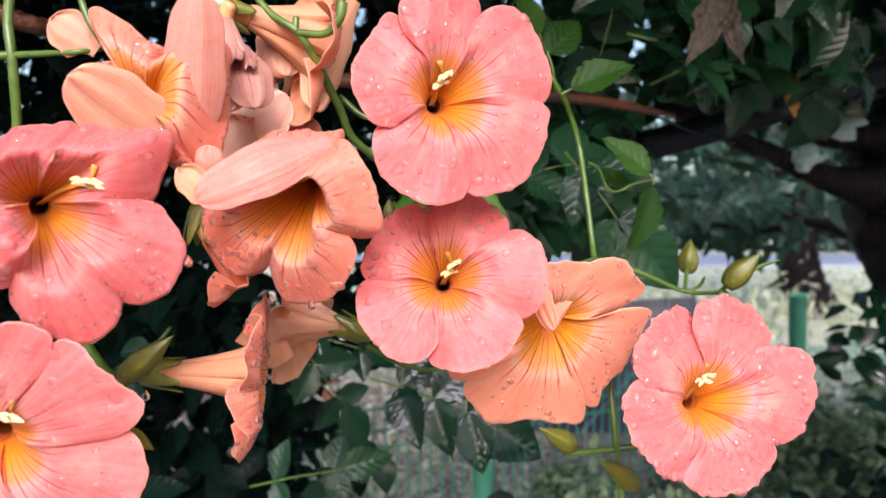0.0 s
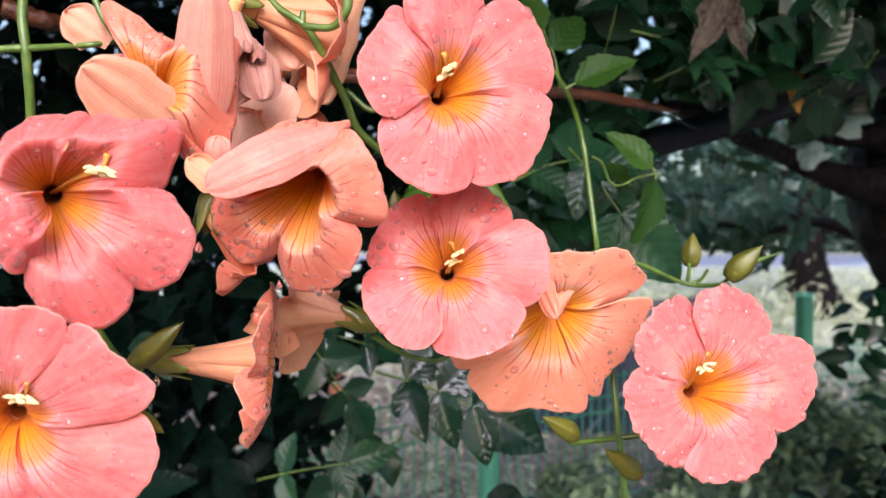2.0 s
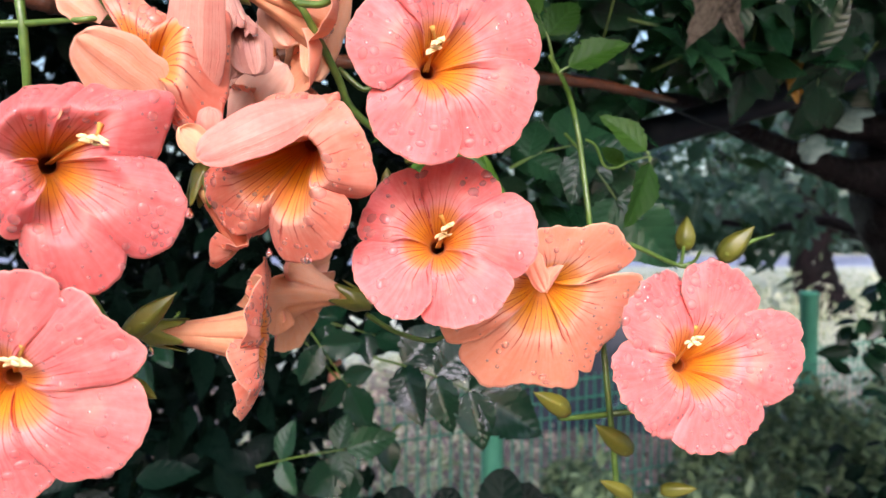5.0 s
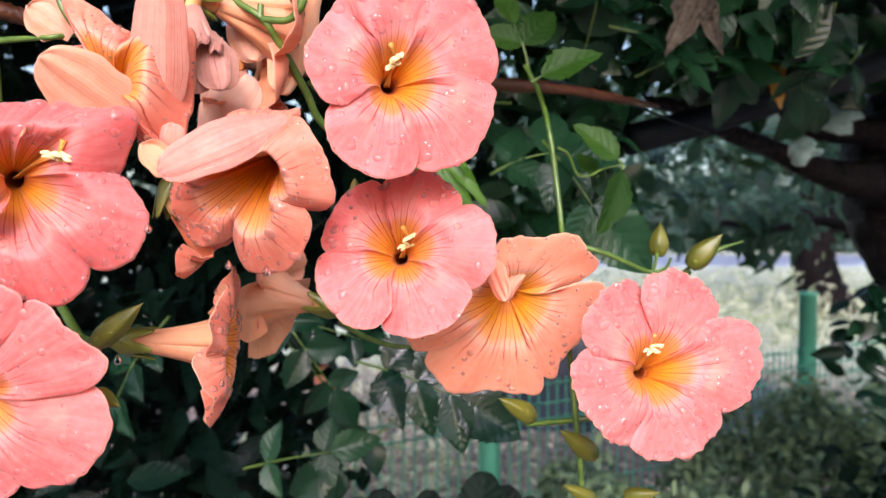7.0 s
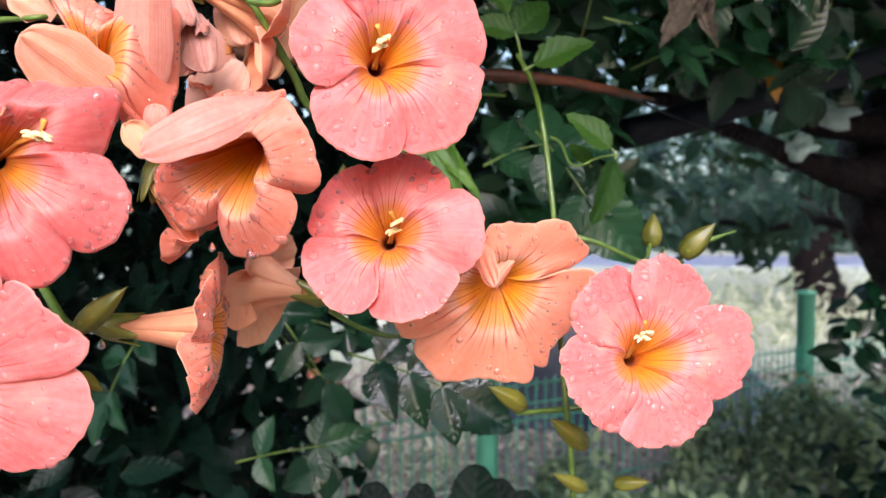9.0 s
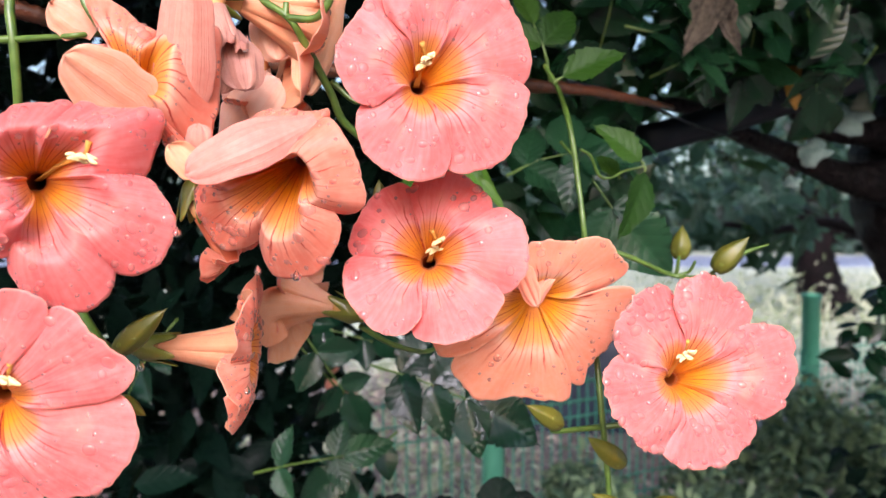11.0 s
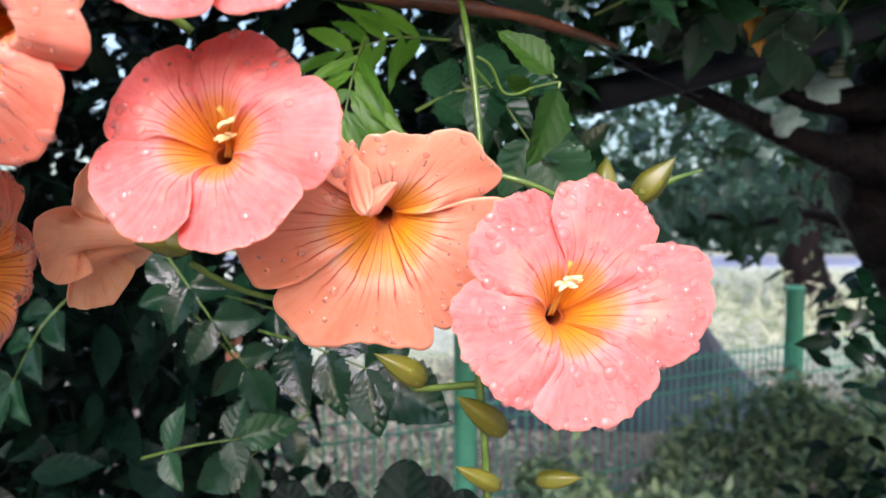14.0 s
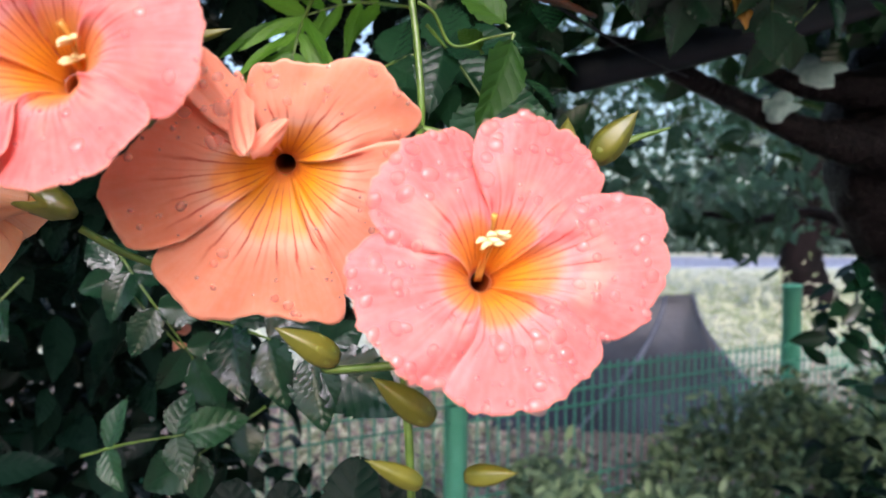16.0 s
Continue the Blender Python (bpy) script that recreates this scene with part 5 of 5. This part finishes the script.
# near-black leaves added for the shadow at the shrub's edge
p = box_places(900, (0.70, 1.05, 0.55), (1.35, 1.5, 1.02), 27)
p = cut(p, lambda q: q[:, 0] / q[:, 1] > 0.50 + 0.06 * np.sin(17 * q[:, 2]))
foliage("shrub_foliage", p, nrng.uniform(0.04, 0.06, len(p)), FOLIAGE_SHADED, "near-black leaves low beside the shrub, put there as shadow", "foliage", 27)
# clipped shrub before the fence
r = np.random.default_rng(8)
q = r.uniform(0, 1, (15000, 3))
sx = 0.25 + 1.7 * q[:, 0]
sy = 1.65 + 0.55 * (sx - 0.25) * 0.6 + 0.45 * q[:, 1] - 0.1
topz = 0.76 + 0.16 * sstep(sx, 0.4, 1.1) + 0.06 * np.sin(9 * sx + 3 * sy) + 0.06 * np.sin(21 * sx + 9 * sy) * np.sin(13 * sy)
topz = topz + 0.09 * r.uniform(-1, 1, len(sx)) ** 5
sz = topz * (1 - 0.5 * q[:, 2] ** 2.2) - 0.05 * (q[:, 1] - 0.5) ** 2
foliage("shrub", np.stack([sx, sy, sz], 1), r.uniform(0.024, 0.046, 15000), FOLIAGE_SHRUB, "small-leaved olive green shrub along the fence", "shrub", 8, up=(0, -0.3, 0.9), loose=0.8, ratio=0.45, rows=4)

# ---- fence ----
fence = root("fence", Matrix.Translation((0.11, 2.0, 0)), "green coated welded wire fence with round posts", "fence")
A, B = Vector((0.11, 2.0, 0)), Vector((1.30, 2.70, 0))
step = B - A


def post_mesh(h, rad):
    v, f = [], []
    prof = [(rad, 0), (rad, h - 0.012), (rad * 1.1, h - 0.0115), (rad * 1.1, h - 0.003), (rad * 1.0, h), (0.002, h + 0.004)]
    for w, z in prof:
        v += [(w * math.cos(2 * math.pi * k / 20), w * math.sin(2 * math.pi * k / 20), z) for k in range(20)]
    for j in range(len(prof) - 1):
        f += [(j * 20 + k, j * 20 + (k + 1) % 20, j * 20 + 20 + (k + 1) % 20, j * 20 + 20 + k) for k in range(20)]
    f += [tuple(range(20))[::-1], tuple(100 + k for k in range(20))]
    return mesh_of("post", v, f, smooth=True)


POST = post_mesh(1.215, 0.031)
WIRE = mesh_of("wire", *tube([(0, 0, 0.08), (0, 0, 0.5), (0, 0, 1.02)], [0.0028], 6, 1))
for i in range(-1, 5):
    part("post", POST, GREEN_STEEL, fence, "green round post with a cap", Matrix.Translation(step * i))
for i in range(-1, 4):
    for k in range(1, 42):
        part("wire", WIRE, WIRE_STEEL, fence, "", Matrix.Translation(step * (i + k / 42) + Vector((0, -0.012, 0))))
    for z, out in ((1.005, 0.0), (0.955, 0.02), (0.905, 0.0), (0.70, 0.0), (0.65, 0.02), (0.45, 0.0), (0.2, 0.0)):
        a = step * i + Vector((0, -0.016 - out, z))
        e = step * (i + 1) + Vector((0, -0.016 - out, z))
        part("rail", mesh_of("rail", *tube([a, (a + e) / 2, e], [0.003], 6, 1)), WIRE_STEEL, fence)

# ---- beyond the fence ----
gx = np.concatenate([np.linspace(-400, -14, 14), np.linspace(-12, 14, 66), np.linspace(16, 400, 14)])
gy = np.concatenate([np.linspace(-300, -6, 10), np.linspace(-5, 26, 78), np.linspace(30, 900, 16)])
X, Y = np.meshgrid(gx, gy, indexing="ij")
Z = 0.03 * np.sin(1.7 * X + 0.5 * Y) * np.sin(1.1 * Y) + 0.02 * np.sin(4.1 * X) * np.sin(3.3 * Y)
Z = Z * (np.abs(X) < 15) * (np.abs(Y) < 26)
ni, nj = X.shape
gf = [(i * nj + j, (i + 1) * nj + j, (i + 1) * nj + j + 1, i * nj + j + 1) for i in range(ni - 1) for j in range(nj - 1)]
tagged(part("ground", mesh_of("ground", np.stack([X.ravel(), Y.ravel(), Z.ravel()], 1), gf), GROUND), "damp ground with leaf litter and pale grass", "ground", "", "structure")
rv = [(-300, 27, 0.012), (300, 33, 0.012), (300, 46, 0.012), (-300, 40, 0.012)]
tagged(part("road", mesh_of("road", rv + [(x, y, -0.1) for x, y, _ in rv], [(0, 1, 2, 3), (4, 7, 6, 5), (0, 4, 5, 1), (2, 6, 7, 3), (1, 5, 6, 2), (3, 7, 4, 0)], smooth=False), ROAD), "wet grey-blue road beyond the grass", "road", "", "structure")
p = box_places(9000, (-4, 3.0, 0.02), (5, 8.0, 0.06), 9)
foliage("leaf_litter", p, nrng.uniform(0.03, 0.07, len(p)), LITTER, "brown fallen leaves on damp soil", "leaf litter", 9, up=(0, 0, 1), loose=0.45, rows=4)
p = box_places(4200, (-1.6, 3.2, 0.0), (0.5, 8.5, 0.04), 31)
foliage("grass", p, nrng.uniform(0.05, 0.13, len(p)), GRASS, "sparse pale grass among fallen leaves", "grass", 31, up=(0, -1, 0.25), loose=0.45, ratio=0.14, rows=4)
p = box_places(9000, (-6, 8.5, 0.0), (16, 26, 0.05), 10)
foliage("grass", p, nrng.uniform(0.10, 0.28, len(p)), GRASS, "pale green grass on the verge", "grass", 10, up=(0, -1, 0.25), loose=0.35, ratio=0.12, rows=4)


p = box_places(9000, (0.5, 8.0, 0.0), (9, 15, 0.04), 32, 260, 0.28)
foliage("grass", p, nrng.uniform(0.08, 0.22, len(p)), GRASS, "pale tussocks of grass beyond the fence", "grass", 32, up=(0, -1, 0.25), loose=0.4, ratio=0.16, rows=4)
for i, (place, spread, count) in enumerate((((1.147, 3.0, 1.50), 0.10, 46), ((1.332, 3.2, 1.44), 0.12, 50))):
    p = np.array(place) + np.random.default_rng(70 + i).normal(size=(count, 3)) * spread * np.array((1.0, 0.6, 0.7))
    foliage("hanging_spray", p, nrng.uniform(0.08, 0.14, count), FOLIAGE_TREE, "drooping spray of dull green leaflets", "foliage", 70 + i, up=(0, -0.9, 0.2), loose=0.4, ratio=0.30)


def tarp_heap(place):
    top = root("covered_stack", Matrix.Translation(place), "stack covered with a dark grey tarpaulin", "tarpaulin")
    r = np.random.default_rng(5)
    nk, nj = 64, 12
    peak, end = Vector((0.0, 0.0, 1.00)), Vector((-1.25, 0.15, 0.90))
    verts, faces = [], []
    for j in range(nj):
        q = j / (nj - 1)
        for k in range(nk):
            a = 2 * math.pi * (k + 0.5) / nk
            ca, sa = math.cos(a), math.sin(a)
            top_at = end.lerp(peak, float(sstep(ca, -0.75, 0.05)))
            corner = 1 + 0.34 * math.exp(-(((a - 4.62) / 0.20) ** 2)) + 0.30 * math.exp(-(((a - 5.85) / 0.25) ** 2)) + 0.25 * math.exp(-(((a - 3.6) / 0.3) ** 2))
            reach = corner * (0.66 + 0.05 * math.sin(11 * a) * q)
            out = 0.10 * q + 0.90 * q ** 1.7
            foot = Vector((0.95 * reach * ca + (end.x * 0.9 if ca < -0.2 else end.x * 0.9 * max(0.0, 0.2 - ca) / 0.4), 0.75 * reach * sa, 0.0))
            p = top_at.lerp(Vector((foot.x, foot.y, top_at.z)), out)
            verts.append((p.x, p.y, top_at.z * (1 - q) + 0.010 * r.uniform(-1, 1) * (0 < q < 1)))
    for j in range(nj - 1):
        faces += [(j * nk + k, (j + 1) * nk + k, (j + 1) * nk + (k + 1) % nk, j * nk + (k + 1) % nk) for k in range(nk)]
    part("tarpaulin", mesh_of("tarpaulin", verts, faces), TARP, top)
    rim = [np.array(verts[(nj - 1) * nk + k]) + (0, 0, 0.03) for k in range(0, nk, 2)]
    part("hem", mesh_of("hem", *tube(rim + [rim[0]], [0.016], 6, 2)), HEM_AND_GLINT, top, "rolled pale hem of the cover")
    # the light along each crease is painted by its paler colour
    for k in (46, 59, 38):
        fold = [np.array(verts[j * nk + k]) + (0, -0.004, 0.004) for j in range(0, nj, 2)]
        part("crease", mesh_of("crease", *tube(fold, [0.012, 0.018, 0.010], 6, 3)), HEM_AND_GLINT, top, "raised crease, its highlight put into a paler colour")
    return top


peak_at = (1.9420, 5.7003, 0.9360)
tarp_heap((peak_at[0], peak_at[1], peak_at[2] - 1.00))

# woods all around, far off
r = np.random.default_rng(12)
n = 26000
a = r.uniform(0, 2 * math.pi, n)
d = r.uniform(52, 62, n)
h = 5.5 * r.uniform(0, 1, n) ** 0.8 * (0.8 + 0.25 * np.sin(5 * a) + 0.15 * np.sin(17 * a))
foliage("far_woods", np.stack([d * np.cos(a), d * np.sin(a), h + 0.3], 1), r.uniform(0.9, 1.8, n), FOLIAGE_HAZED, "far green woods round the place", "woods", 12, loose=1.0, rows=4)
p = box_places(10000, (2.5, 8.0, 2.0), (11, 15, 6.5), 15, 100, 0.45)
foliage("crown", p, nrng.uniform(0.10, 0.20, len(p)), FOLIAGE_TREE, "leafy crown of the tree with shade-darkened bark", "foliage", 15, loose=1.0, rows=4)
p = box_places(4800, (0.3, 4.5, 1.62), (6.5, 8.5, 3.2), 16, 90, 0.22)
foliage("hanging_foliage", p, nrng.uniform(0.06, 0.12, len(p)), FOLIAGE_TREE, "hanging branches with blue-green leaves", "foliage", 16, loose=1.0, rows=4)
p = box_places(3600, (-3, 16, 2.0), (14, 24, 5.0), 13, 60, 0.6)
foliage("tree_crowns", p, nrng.uniform(0.12, 0.28, len(p)), FOLIAGE_HAZED, "green crowns of trees beyond the grass", "foliage", 13, loose=1.0, rows=4)

# unseen hedge behind the eye, added to hold back low sky light
p = box_places(9000, (-5.5, -3.4, 0.0), (5.5, -2.6, 1.2), 14)
foliage("hedge", p, nrng.uniform(0.08, 0.13, len(p)), FOLIAGE_SHADED, "unseen low dark hedge, added behind the eye to block low sky", "hedge", 14, up=(0, 1, 0.3), rows=4)


# ---- rain hanging from petals and stalks ----


def hanging_drop(place, size, label):
    """A drop about to fall: round below, drawn out to its hold above."""
    verts, faces = [], []
    prof = [(0.02, 0.0), (0.25, -0.25), (0.55, -0.7), (0.85, -1.25), (0.98, -1.8), (0.88, -2.3), (0.5, -2.65), (0.03, -2.75)]
    for w, z in prof:
        verts += [(size * w * math.cos(2 * math.pi * k / 14), size * w * math.sin(2 * math.pi * k / 14), size * z) for k in range(14)]
    for j in range(len(prof) - 1):
        faces += [(j * 14 + k, j * 14 + (k + 1) % 14, j * 14 + 14 + (k + 1) % 14, j * 14 + 14 + k) for k in range(14)]
    faces += [tuple(range(14)), tuple(98 + k for k in range(14))[::-1]]
    top = root("hanging_drop", Matrix.Translation(place), label, "water drop", "hanging raindrops")
    part("drop_body", mesh_of("drop_body", verts, faces), WATER_CLEAR, top)


gd = Graph("clear_water")
WATER_CLEAR = gd.finish(gd.node("ShaderNodeBsdfGlass", {"Color": (1, 1, 1, 1), "Roughness": 0.0, "IOR": 1.33}).outputs[0])
for place, size in (((-0.0516, 0.2216, 1.4308), 0.0011), ((-0.0394, 0.2215, 1.4294), 0.0013), ((-0.0706, 0.2049, 1.4429), 0.0012), ((-0.0805, 0.4023, 1.5328), 0.0016), ((-0.1006, 0.2487, 1.3959), 0.0014), ((-0.0634, 0.2504, 1.3868), 0.0011)):
    hanging_drop(place, size, "clear raindrop hanging from a wet petal edge")
for place in ((0.2722, 0.8224, 1.5713), (0.2363, 0.8312, 1.5279), (0.2762, 0.8418, 1.5434), (0.2616, 0.8412, 1.5230), (0.3252, 0.9017, 1.5262), (0.3368, 0.9217, 1.5201), (0.4862, 0.9643, 1.5956), (0.4166, 0.9434, 1.5741), (0.0711, 0.5399, 1.5212), (0.0755, 0.5497, 1.5124), (0.0725, 0.5594, 1.4981), (0.2926, 0.8035, 1.6147)):
    hanging_drop(place, rng.uniform(0.0016, 0.0026), "clear raindrop hanging under a wet twig")
